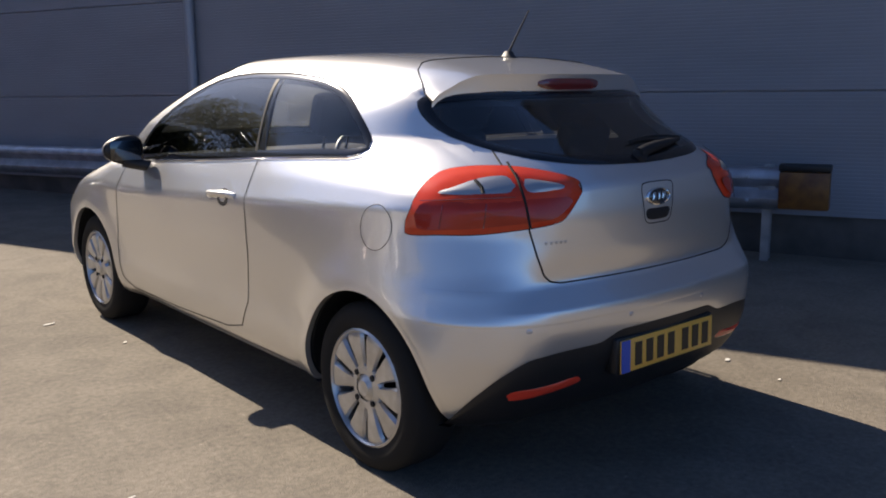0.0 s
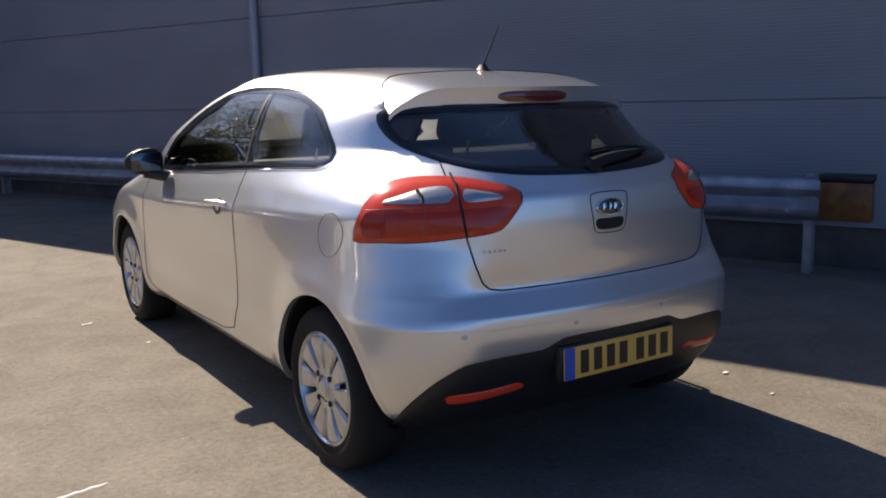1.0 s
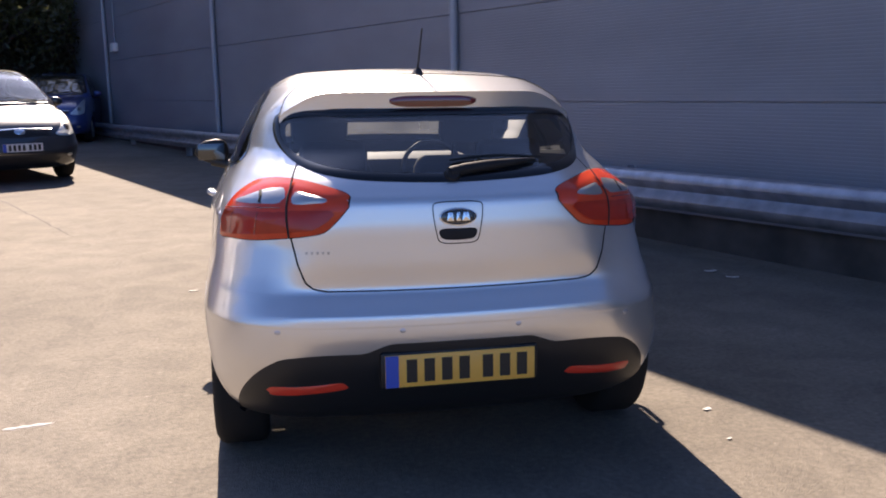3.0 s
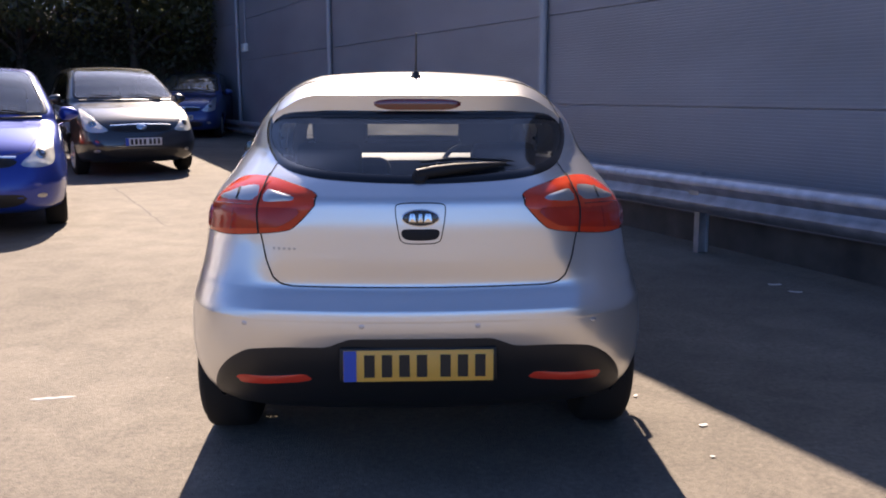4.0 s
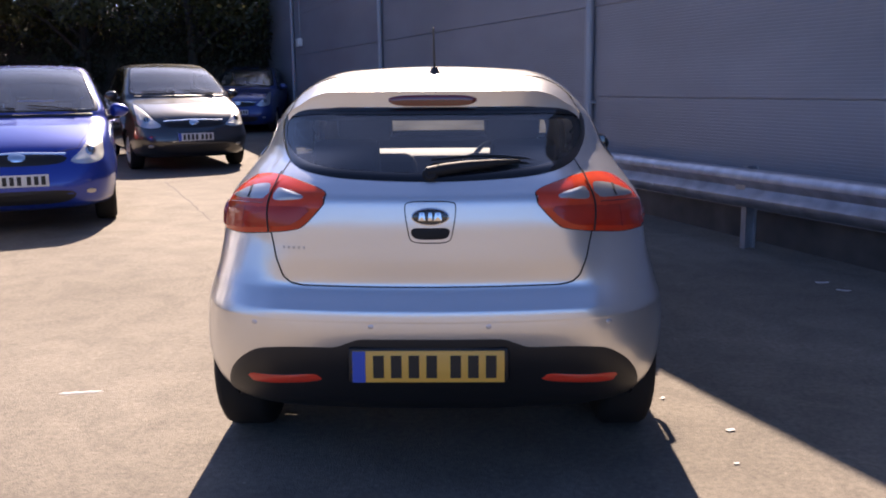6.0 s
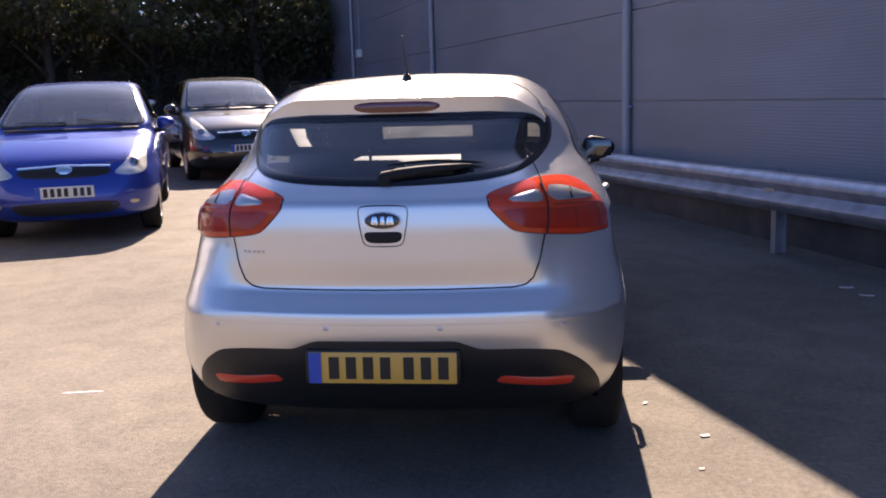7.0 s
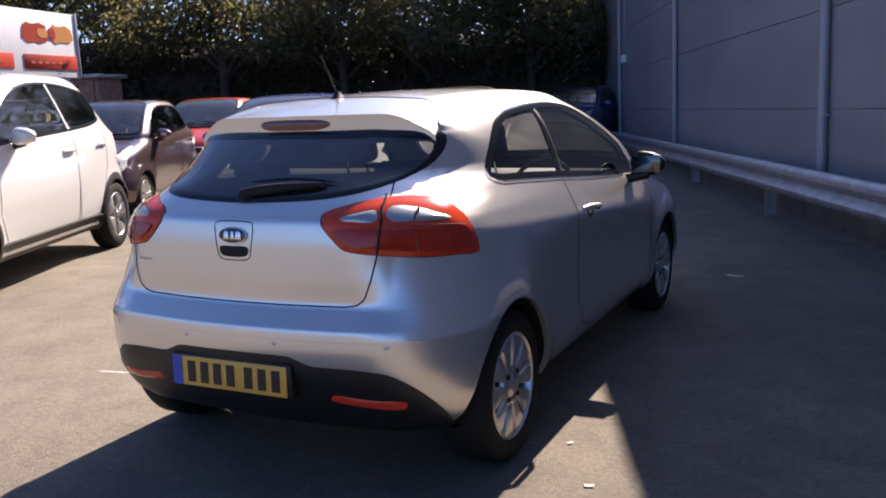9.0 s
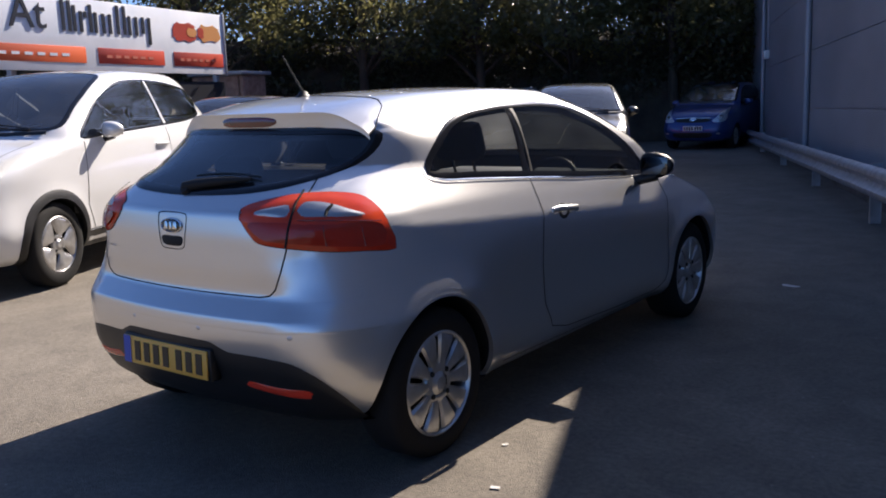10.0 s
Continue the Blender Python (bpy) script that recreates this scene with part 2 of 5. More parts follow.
def merge(*parts):
    out = parts[0]
    for p in parts[1:]:
        me = bpy.data.meshes.new("tmp")
        p.to_mesh(me)
        p.free()
        out.from_mesh(me)
        bpy.data.meshes.remove(me)
    return out


def lathe_bm(profile, n=48, axis="X", closed=False):
    """Turn (radius, along) pairs round the x axis."""
    bm = bmesh.new()
    rings = []
    for r, a in profile:
        rings.append([bm.verts.new((a, r * math.cos(2 * math.pi * i / n), r * math.sin(2 * math.pi * i / n))) for i in range(n)])
    pairs = list(zip(rings, rings[1:])) + ([(rings[-1], rings[0])] if closed else [])
    for p, q in pairs:
        for i in range(n):
            bm.faces.new((p[i], p[(i + 1) % n], q[(i + 1) % n], q[i]))
    return bm


def tube_bm(points, radius, n=8, caps=True):
    """A round bar along points; radius may be a list."""
    bm = bmesh.new()
    pts = [Vector(p) for p in points]
    rad = radius if isinstance(radius, (list, tuple)) else [radius] * len(pts)
    rings = []
    for i, p in enumerate(pts):
        d = (pts[min(i + 1, len(pts) - 1)] - pts[max(i - 1, 0)]).normalized()
        a = d.cross(Vector((0, 0, 1)) if abs(d.z) < 0.9 else Vector((1, 0, 0))).normalized()
        b = d.cross(a)
        rings.append([bm.verts.new(p + (a * math.cos(2 * math.pi * k / n) + b * math.sin(2 * math.pi * k / n)) * rad[i]) for k in range(n)])
    for p, q in zip(rings, rings[1:]):
        for k in range(n):
            bm.faces.new((p[k], p[(k + 1) % n], q[(k + 1) % n], q[k]))
    if caps:
        bm.faces.new(rings[0])
        bm.faces.new(rings[-1])
    return bm


# ---- car bodies: smooth meeting of roof line, tail, nose and sides ----
def curve(points):
    """A smooth function through (x, y) points, with no overshoot."""
    xs, ys = np.array([p[0] for p in points], float), np.array([p[1] for p in points], float)
    h, d = np.diff(xs), np.diff(ys) / np.diff(xs)
    m = np.zeros(len(xs))
    m[0], m[-1] = d[0], d[-1]
    for i in range(1, len(xs) - 1):
        if d[i - 1] * d[i] > 0:
            w1, w2 = 2 * h[i] + h[i - 1], h[i] + 2 * h[i - 1]
            m[i] = (w1 + w2) / (w1 / d[i - 1] + w2 / d[i])

    def f(x):
        x = np.clip(x, xs[0], xs[-1])
        i = np.clip(np.searchsorted(xs, x) - 1, 0, len(xs) - 2)
        t = (x - xs[i]) / h[i]
        return ys[i] * (1 + 2 * t) * (1 - t) ** 2 + h[i] * m[i] * t * (1 - t) ** 2 + ys[i + 1] * t * t * (3 - 2 * t) + h[i] * m[i + 1] * t * t * (t - 1)
    return f


def smax(a, b, k):
    h = np.maximum(k - np.abs(a - b), 0) / k
    return np.maximum(a, b) + h * h * k * 0.25


class Shape:
    """A car's outer surface; y runs from the tail (0) to the nose."""

    def __init__(self, top, rear, front, side, plan, axles, crown=0.10, bow=(0.16, 0.14, 0.16), arch=0.335, floor=0.2, k=(0.16, 0.42, 0.42, 0.10), flare=0.018, hub=0.3, rise=0.06, corner=None, lip=1.0, tuck=((0.5, 0.74, 0.9, 1.4), (0.3, 1.0, 1.0, 1.5)), turn=0.5):
        self.top, self.rear, self.front, self.side, self.plan = map(curve, (top, rear, front, side, plan))
        self.length = max(p[1] for p in front)
        self.hub, self.rise, self.lip, self.tuck, self.turn = hub, rise, lip, tuck, turn
        self.corner = curve(corner) if corner else self.rear
        self.axles, self.crown, self.bow, self.arch, self.floor, self.k, self.flare = axles, crown, bow, arch, floor, k, flare

    def f(self, x, y, z):
        ax = np.abs(x)
        e = 0.01
        slope = (self.top(y + e) - self.top(y - e)) / (2 * e)
        ftop = (z - self.top(y) + self.crown * ax ** 2) / np.sqrt(1 + slope ** 2)
        t = np.clip((ax - np.interp(z, [0.86, 0.95], [0.48, self.turn])) / 0.26, 0, 1)
        t = t * t * (3 - 2 * t)
        tail = lambda q: self.rear(q) * (1 - t) + self.corner(q) * t
        slope = (tail(z + e) - tail(z - e)) / (2 * e)
        frear = (tail(z) + np.interp(z, [1.1, 1.28], [self.bow[0], self.bow[2]]) * ax ** 2 - y) / np.sqrt(1 + slope ** 2)
        slope = (self.front(z + e) - self.front(z - e)) / (2 * e)
        ffront = (y - self.front(z) + self.bow[1] * ax ** 2) / np.sqrt(1 + slope ** 2)
        lift = self.rise * np.clip(y - 1.4, -1.2, 1.3) * np.clip((1.12 - z) / 0.14, 0, 1) * np.clip((z - 0.62) / 0.14, 0, 1)
        w = self.side(z + lift) + self.plan(y) * np.interp(z, self.tuck[0], self.tuck[1])
        for a in self.axles:
            r = np.hypot(y - a, z - self.hub)
            w = w + self.flare * np.exp(-((r - self.arch) / 0.09) ** 2)
        fs = ax - w
        out = smax(ftop, fs, self.k[0])
        out = smax(out, frear, self.k[1] * np.interp(z, [0.3, 0.6, 0.85, 1.3], [0.72, 0.8, 1.0, 0.8]) * np.clip(ax / 0.6, 0.07, 1) * np.interp(z, [1.15, 1.28], [1.0, self.lip]))
        out = smax(out, ffront, self.k[2])
        return smax(out, self.floor - z, self.k[3])

    def along(self, o, d, far):
        """Points where rays from o (inside) along d leave the body."""
        lo, hi = np.zeros(len(o)), np.full(len(o), far)
        steps = np.linspace(0, far, 34)[1:]
        found = np.zeros(len(o), bool)
        for s in steps:
            p = o + d * s
            out = self.f(p[:, 0], p[:, 1], p[:, 2]) > 0
            hi = np.where(out & ~found, s, hi)
            found |= out
        lo = np.maximum(hi - steps[0] * 1.01, 0)
        for _ in range(17):
            mid = (lo + hi) / 2
            p = o + d * mid[:, None]
            out = self.f(p[:, 0], p[:, 1], p[:, 2]) > 0
            hi, lo = np.where(out, mid, hi), np.where(out, lo, mid)
        return o + d * hi[:, None]

    def normal(self, p):
        g = np.zeros_like(p)
        for i in range(3):
            a, b = p.copy(), p.copy()
            a[:, i] += 0.003
            b[:, i] -= 0.003
            g[:, i] = self.f(*a.T) - self.f(*b.T)
        return g / np.linalg.norm(g, axis=1, keepdims=True)

    def put(self, kind, uv, off=0.0):
        """Surface points: side (y, z), rear or front (x, z), top (x, y), turn (degrees from the tail, z)."""
        uv = np.asarray(uv, float)
        u, v = uv[:, 0], uv[:, 1]
        n, one, zero = len(u), np.ones(len(u)), np.zeros(len(u))
        if kind in ("left", "right"):
            s = -1 if kind == "left" else 1
            o, d = np.c_[zero, u, v], np.c_[s * one, zero, zero]
        elif kind == "rear":
            o, d = np.c_[u, 1.2 * one, v], np.c_[zero, -one, zero]
        elif kind == "front":
            o, d = np.c_[u, (self.length - 1.3) * one, np.minimum(v, 1.5)], np.c_[zero, one, zero]
        elif kind == "top":
            o, d = np.c_[u, v, 0.6 * one], np.c_[zero, zero, one]
        elif kind == "slant":
            o, d = np.c_[u, (self.length - 1.9) * one, 0.75 * one], np.c_[zero, np.cos(v), np.sin(v)]
        else:
            a = np.radians(u)
            o, d = np.c_[zero, 1.1 * one, v], np.c_[np.sin(a), -np.cos(a), zero]
        p = self.along(o, d, 2.4)
        return p + self.normal(p) * off if off else p


RIO = Shape(
    top=[(-0.2, 1.27), (0.2, 1.29), (0.42, 1.343), (0.5, 1.361), (0.6, 1.384), (0.7, 1.404), (0.82, 1.424), (1.2, 1.447), (1.6, 1.455), (2.0, 1.445), (2.3, 1.388), (2.6, 1.275), (2.9, 1.12), (3.1, 1.02), (3.3, 0.965), (3.6, 0.885), (3.85, 0.79), (4.02, 0.68), (4.2, 0.5)],
    rear=[(0.1, 0.28), (0.2, 0.17), (0.3, 0.085), (0.4, 0.035), (0.5, 0.008), (0.57, 0.0), (0.61, 0.0015), (0.632, 0.005), (0.642, 0.014), (0.691, 0.064), (0.702, 0.071), (0.72, 0.072), (0.8, 0.068), (0.9, 0.068), (0.97, 0.0745), (1.0, 0.0795), (1.012, 0.0865), (1.024, 0.1), (1.07, 0.152), (1.15, 0.265), (1.25, 0.42), (1.285, 0.472), (1.298, 0.489), (1.31, 0.490), (1.36, 0.484), (1.42, 0.478), (1.5, 0.478)],
    front=[(0.1, 3.85), (0.25, 3.99), (0.45, 4.045), (0.6, 4.03), (0.75, 3.95), (0.9, 3.75), (1.0, 3.5), (1.3, 3.2)],
    side=[(0.15, 0.80), (0.25, 0.828), (0.34, 0.852), (0.40, 0.858), (0.47, 0.857), (0.56, 0.860), (0.68, 0.866), (0.8, 0.867), (0.871, 0.8665), (0.8755, 0.8652), (0.882, 0.8622), (0.90, 0.8535), (0.97, 0.819), (1.05, 0.775), (1.2, 0.70), (1.35, 0.615), (1.5, 0.53)],
    plan=[(0.0, -0.115), (0.4, -0.07), (0.8, -0.026), (1.4, 0.0), (2.6, 0.0), (3.2, -0.004), (3.7, -0.06), (4.1, -0.15)],
    axles=(0.635, 3.205), arch=0.345,
    corner=[(0.1, 0.28), (0.2, 0.17), (0.3, 0.085), (0.4, 0.035), (0.5, 0.010), (0.6, 0.006), (0.68, 0.025), (0.76, 0.05), (0.9, 0.07), (0.97, 0.08), (1.01, 0.098), (1.07, 0.152), (1.15, 0.265), (1.25, 0.42), (1.285, 0.472), (1.298, 0.489), (1.31, 0.490), (1.36, 0.484), (1.42, 0.478), (1.5, 0.478)],
    bow=(0.16, 0.14, 0.36), lip=0.3, tuck=((0.45, 0.6, 0.72, 0.9, 1.4), (0.12, 0.2, 0.5, 1.0, 1.5)), turn=0.32)
# ---- end of shapes ----


def scaled(sx, sy, sz, arch=0.335, floor=0.2, hub=0.3, rear=None):
    """The same family of hatchback forms at another size."""
    def pts(f, su, sv, add=0.0):
        return [(u * su, v * sv + add) for u, v in f]
    return Shape(
        top=pts([(-0.2, 1.29), (0.3, 1.375), (0.8, 1.435), (1.2, 1.452), (1.6, 1.455), (2.0, 1.43), (2.3, 1.355), (2.6, 1.225), (2.9, 1.075), (3.06, 1.005), (3.3, 0.955), (3.6, 0.895), (3.85, 0.81), (4.02, 0.69), (4.2, 0.5)], sy, sz),
        rear=rear or pts([(0.1, 0.25), (0.25, 0.1), (0.5, 0.0), (0.65, 0.01), (0.75, 0.07), (0.95, 0.09), (1.1, 0.2), (1.3, 0.42), (1.5, 0.6)], sz, sy),
        front=pts([(0.1, 3.85), (0.25, 3.99), (0.45, 4.045), (0.6, 4.03), (0.75, 3.95), (0.9, 3.75), (1.0, 3.5), (1.3, 3.2)], sz, sy),
        side=pts([(0.15, 0.76), (0.25, 0.80), (0.35, 0.83), (0.5, 0.85), (0.65, 0.86), (0.8, 0.858), (0.9, 0.845), (0.97, 0.82), (1.05, 0.782), (1.2, 0.72), (1.35, 0.655), (1.5, 0.59)], sz, sx),
        plan=pts([(0.0, -0.10), (0.4, -0.05), (0.8, -0.018), (1.4, 0.0), (2.6, 0.0), (3.2, -0.025), (3.7, -0.09), (4.1, -0.17)], sy, sx),
        axles=(0.635 * sy, 3.205 * sy), arch=arch, floor=floor, hub=hub, crown=0.075, k=(0.12, 0.42, 0.36, 0.10))


def rounded(points, n=72):
    """A smooth closed outline through control points."""
    p = np.array(points, float)
    q = []
    m = len(p)
    for i in range(m):
        a, b, c, d = p[i - 1], p[i], p[(i + 1) % m], p[(i + 2) % m]
        for t in np.linspace(0, 1, 10, endpoint=False):
            q.append(0.5 * (2 * b + (c - a) * t + (2 * a - 5 * b + 4 * c - d) * t * t + (3 * b - a - 3 * c + d) * t ** 3))
    q = np.array(q)
    seg = np.linalg.norm(np.roll(q, -1, 0) - q, axis=1)
    at = np.r_[0, np.cumsum(seg)]
    s = np.linspace(0, at[-1], n, endpoint=False)
    q2 = np.vstack([q, q[:1]])
    return np.c_[np.interp(s, at, q2[:, 0]), np.interp(s, at, q2[:, 1])]


def inset(poly, d, su=1.0):
    """The outline moved inwards by d; su: units of the first coordinate a metre."""
    p = poly.copy()
    p[:, 0] /= su
    t = np.roll(p, -1, 0) - np.roll(p, 1, 0)
    t /= np.linalg.norm(t, axis=1, keepdims=True) + 1e-9
    area = np.sum(p[:, 0] * np.roll(p[:, 1], -1) - np.roll(p[:, 0], -1) * p[:, 1])
    n = np.c_[-t[:, 1], t[:, 0]] * (1 if area > 0 else -1)
    p = p + n * d
    p[:, 0] *= su
    return p


def clip(poly, a, b):
    """The piece of an outline to the left of the line from a to b."""
    a, b = np.array(a), np.array(b)
    e = b - a
    side = lambda p: e[0] * (p[1] - a[1]) - e[1] * (p[0] - a[0])
    out = []
    for p, q in zip(poly, np.roll(poly, -1, 0)):
        sp, sq = side(p), side(q)
        if sp >= 0:
            out.append(p)
        if sp * sq < 0:
            out.append(p + (q - p) * sp / (sp - sq))
    p = np.array(out)
    seg = np.linalg.norm(np.roll(p, -1, 0) - p, axis=1)
    at = np.r_[0, np.cumsum(seg)]
    s = np.linspace(0, at[-1], 64, endpoint=False)
    p2 = np.vstack([p, p[:1]])
    return np.c_[np.interp(s, at, p2[:, 0]), np.interp(s, at, p2[:, 1])]


def inside(poly, pts):
    x, y = pts[:, 0], pts[:, 1]
    c = np.zeros(len(pts), bool)
    for (x0, y0), (x1, y1) in zip(poly, np.roll(poly, -1, 0)):
        k = (y0 > y) != (y1 > y)
        c ^= k & (x < (x1 - x0) * (y - y0) / (y1 - y0 + 1e-12) + x0)
    return c


def nearest(poly, pts):
    best, at = np.full(len(pts), 9e9), pts.copy()
    for a, b in zip(poly, np.roll(poly, -1, 0)):
        e = b - a
        t = np.clip(((pts - a) @ e) / (e @ e + 1e-12), 0, 1)
        q = a + t[:, None] * e
        d = np.linalg.norm(pts - q, axis=1)
        k = d < best
        best, at[k] = np.where(k, d, best), q[k]
    return best, at


def patch_bm(shape, kind, poly, offs, rings=6, inner=None):
    """A sheet on the body inside an outline (or a band up to an inner outline); offs: how far proud, ring by ring."""
    bm = bmesh.new()
    mid = poly.mean(0)
    rows = []
    for i in range(rings + 1):
        t = i / rings
        uv = poly * (1 - t) + inner * t if inner is not None else mid + (poly - mid) * (1 - t * 0.985)
        o = np.interp(t, np.linspace(0, 1, len(offs)), offs)
        p = shape.put(kind, uv)
        p = p + shape.normal(p) * o
        rows.append([bm.verts.new(q) for q in p])
    n = len(poly)
    for a, b in zip(rows, rows[1:]):
        for i in range(n):
            bm.faces.new((a[i], a[(i + 1) % n], b[(i + 1) % n], b[i]))
    if inner is None:
        bm.faces.new(rows[-1])
    return bm


def seam_bm(shape, kind, pts, width=0.006, off=0.0015, closed=False, n=60):
    """A dark gap drawn as a narrow band over the body."""
    p = np.array(pts, float)
    if closed:
        p = np.vstack([p, p[:1]])
    at = np.r_[0, np.cumsum(np.linalg.norm(np.diff(p, axis=0) / (np.ptp(p, 0) + 1e-6), axis=1))]
    s = np.linspace(0, at[-1], n)
    q = shape.put(kind, np.c_[np.interp(s, at, p[:, 0]), np.interp(s, at, p[:, 1])])
    nn = shape.normal(q)
    t = np.gradient(q, axis=0)
    b = np.cross(nn, t)
    b /= np.linalg.norm(b, axis=1, keepdims=True) + 1e-9
    bm = bmesh.new()
    l = [bm.verts.new(v) for v in q + b * width / 2 + nn * off]
    c = [bm.verts.new(v) for v in q + nn * (off + width * 0.25)]
    r = [bm.verts.new(v) for v in q - b * width / 2 + nn * off]
    for i in range(n - 1):
        bm.faces.new((l[i], l[i + 1], c[i + 1], c[i]))
        bm.faces.new((c[i], c[i + 1], r[i + 1], r[i]))
    return bm


def arch_outline(shape, axle, r):
    a = np.linspace(radians(-35), radians(215), 44)
    p = np.c_[axle + r * np.cos(a), shape.hub + r * np.sin(a)]
    return np.vstack([p, [(p[-1, 0] + 0.02, -0.2), (p[0, 0] - 0.02, -0.2)]])


def shell_bm(shape, step, cuts, depth=0.0, trim=None):
    """The body as a quad net with the openings cut out; depth: how far under the surface."""
    L = shape.length
    nx, ny, nz = round(1.8 / step), round(L / step), round(1.35 / step)
    idx, pos, faces = {}, [], []

    def vid(i, j, k):
        if (i, j, k) not in idx:
            idx[i, j, k] = len(pos)
            pos.append((i / nx * 2 - 1, j / ny, k / nz))
        return idx[i, j, k]
    for i in range(nx):
        for j in range(ny):
            for k in (0, nz):
                faces.append([vid(i, j, k), vid(i + 1, j, k), vid(i + 1, j + 1, k), vid(i, j + 1, k)])
    for i in range(nx):
        for k in range(nz):
            for j in (0, ny):
                faces.append([vid(i, j, k), vid(i + 1, j, k), vid(i + 1, j, k + 1), vid(i, j, k + 1)])
    for j in range(ny):
        for k in range(nz):
            for i in (0, nx):
                faces.append([vid(i, j, k), vid(i, j + 1, k), vid(i, j + 1, k + 1), vid(i, j, k + 1)])
    u = np.array(pos)
    faces = np.array(faces)
    H = float(shape.top(np.array([L * 0.4]))[0])
    tgt = np.c_[u[:, 0] * 0.9, u[:, 1] * (L + 0.1) - 0.05, shape.floor - 0.03 + u[:, 2] * (H + 0.08 - shape.floor)]
    core = np.c_[np.clip(tgt[:, 0], -0.3, 0.3), np.clip(tgt[:, 1], 0.95, L - 1.0), np.full(len(tgt), H * 0.5)]
    d = tgt - core
    d /= np.linalg.norm(d, axis=1, keepdims=True)
    p = shape.along(core, d, 2.2)
    nrm = shape.normal(p)
    drop = np.zeros(len(faces), bool)
    axis = {"left": (1, 2), "right": (1, 2), "rear": (0, 2), "front": (0, 2), "top": (0, 1)}
    cuts = cuts + [(k, arch_outline(shape, a, shape.arch)) for k in ("left", "right") for a in shape.axles]
    for kind, poly in cuts:
        facing = {"left": -nrm[:, 0] > 0.2, "right": nrm[:, 0] > 0.2, "rear": -nrm[:, 1] > 0.2, "front": nrm[:, 1] > 0.3, "top": nrm[:, 2] > 0.3}[kind]
        ij = list(axis[kind])
        ids = np.where(facing)[0]
        dist, at = nearest(poly, p[ids][:, ij])
        near = dist < step * 0.62
        p[ids[near]] = shape.put(kind, at[near])
        nrm = shape.normal(p)
        mid = p[faces].mean(1)
        drop |= facing[faces].all(1) & inside(poly, mid[:, ij])
    for a in shape.axles:
        mid = p[faces].mean(1)
        drop |= (np.abs(mid[:, 0]) > 0.5) & inside(arch_outline(shape, a, shape.arch), mid[:, [1, 2]])
    faces = faces[~drop]
    if trim is not None:
        mid = p[faces].mean(1)
        faces = faces[trim(mid)]
    if depth:
        p = p - nrm * depth
    me = bpy.data.meshes.new("tmp")
    used = np.unique(faces)
    remap = np.full(len(p), -1)
    remap[used] = np.arange(len(used))
    me.from_pydata(p[used].tolist(), [], remap[faces].tolist())
    bm = bmesh.new()
    bm.from_mesh(me)
    bpy.data.meshes.remove(me)
    return bm


def wheel(parent, x, y, r, rim, style=10, mesh={}):
    """A wheel with tyre, rim and cap; the face looks along +x or -x."""
    s = 1 if x > 0 else -1
    w = new("wheel")
    w.parent = parent
    w.matrix_basis = pose(x, y, r, 0, 0, 0 if s > 0 else 180)
    key = (r, rim, style)
    if key not in mesh:
        tyre = lathe_bm([(rim - 0.012, -0.19), (rim + 0.015, -0.195), (r - 0.035, -0.198), (r - 0.01, -0.185), (r, -0.165), (r, -0.03), (r - 0.010, -0.012), (r - 0.035, 0.003), (rim + 0.03, 0.004), (rim + 0.008, -0.002), (rim - 0.008, -0.012)], 56, closed=True)
        rimb = lathe_bm([(rim + 0.004, -0.004), (rim - 0.004, 0.001), (rim - 0.010, -0.006), (rim - 0.014, -0.05), (rim - 0.03, -0.17), (rim - 0.045, -0.175), (rim - 0.032, -0.06)], 56)
        face = bmesh.new()
        for i in range(style):
            a0 = 2 * math.pi * i / style
            rows, broad = [], 1.55 if style < 8 else 1.0
            for rr, half, dx in ((0.048, 0.013, -0.012), (0.085, 0.0215, -0.010), (rim * 0.62, 0.0315 * 10 / style, -0.006), (rim - 0.035, 0.045 * 10 / style, -0.004), (rim - 0.018, 0.047 * 10 / style, -0.006), (rim - 0.006, 0.047 * 10 / style, -0.012)):
                ring = []
                for off, lift in ((-half * broad, -0.012), (-half * broad * 0.8, 0.0), (0, 0.003), (half * broad * 0.8, 0.0), (half * broad, -0.012)):
                    c, q = math.cos(a0), math.sin(a0)
                    ring.append(face.verts.new((dx + lift, rr * c - off * q, rr * q + off * c)))
                rows.append(ring)
            for p, q in zip(rows, rows[1:]):
                for k in range(4):
                    face.faces.new((p[k], p[k + 1], q[k + 1], q[k]))
        hub = lathe_bm([(0.085, -0.03), (0.078, -0.012), (0.06, -0.006), (0.05, -0.008)], 32)
        cap = lathe_bm([(0.05, -0.012), (0.033, -0.004), (0.028, 0.001), (0.004, 0.003), (0.0, 0.003)], 24)
        well = lathe_bm([(rim - 0.028, -0.06), (0.12, -0.075), (0.0, -0.075)], 32)
        part_bolts = []
        for k in range(4):
            a = 2 * math.pi * (k + 0.5) / 4
            b = lathe_bm([(0.011, -0.02), (0.011, -0.0035), (0.0, -0.0035)], 10)
            b.transform(Matrix.Translation((0, 0.064 * math.cos(a), 0.064 * math.sin(a))))
            part_bolts.append(b)
        made = []
        for nm, bm, mt in (("tyre", tyre, RUBBER), ("rim", merge(rimb, face, hub), ALLOY), ("hub_cap", cap, ALLOY), ("brake_disc", well, PLASTIC), *[("wheel_bolt", b, GAP) for b in part_bolts]):
            o = part(nm, bm, mt, w)
            made.append((nm, o.data))
        mesh[key] = made
    else:
        for nm, me in mesh[key]:
            o = new(nm, me)
            o.parent = w
    return w


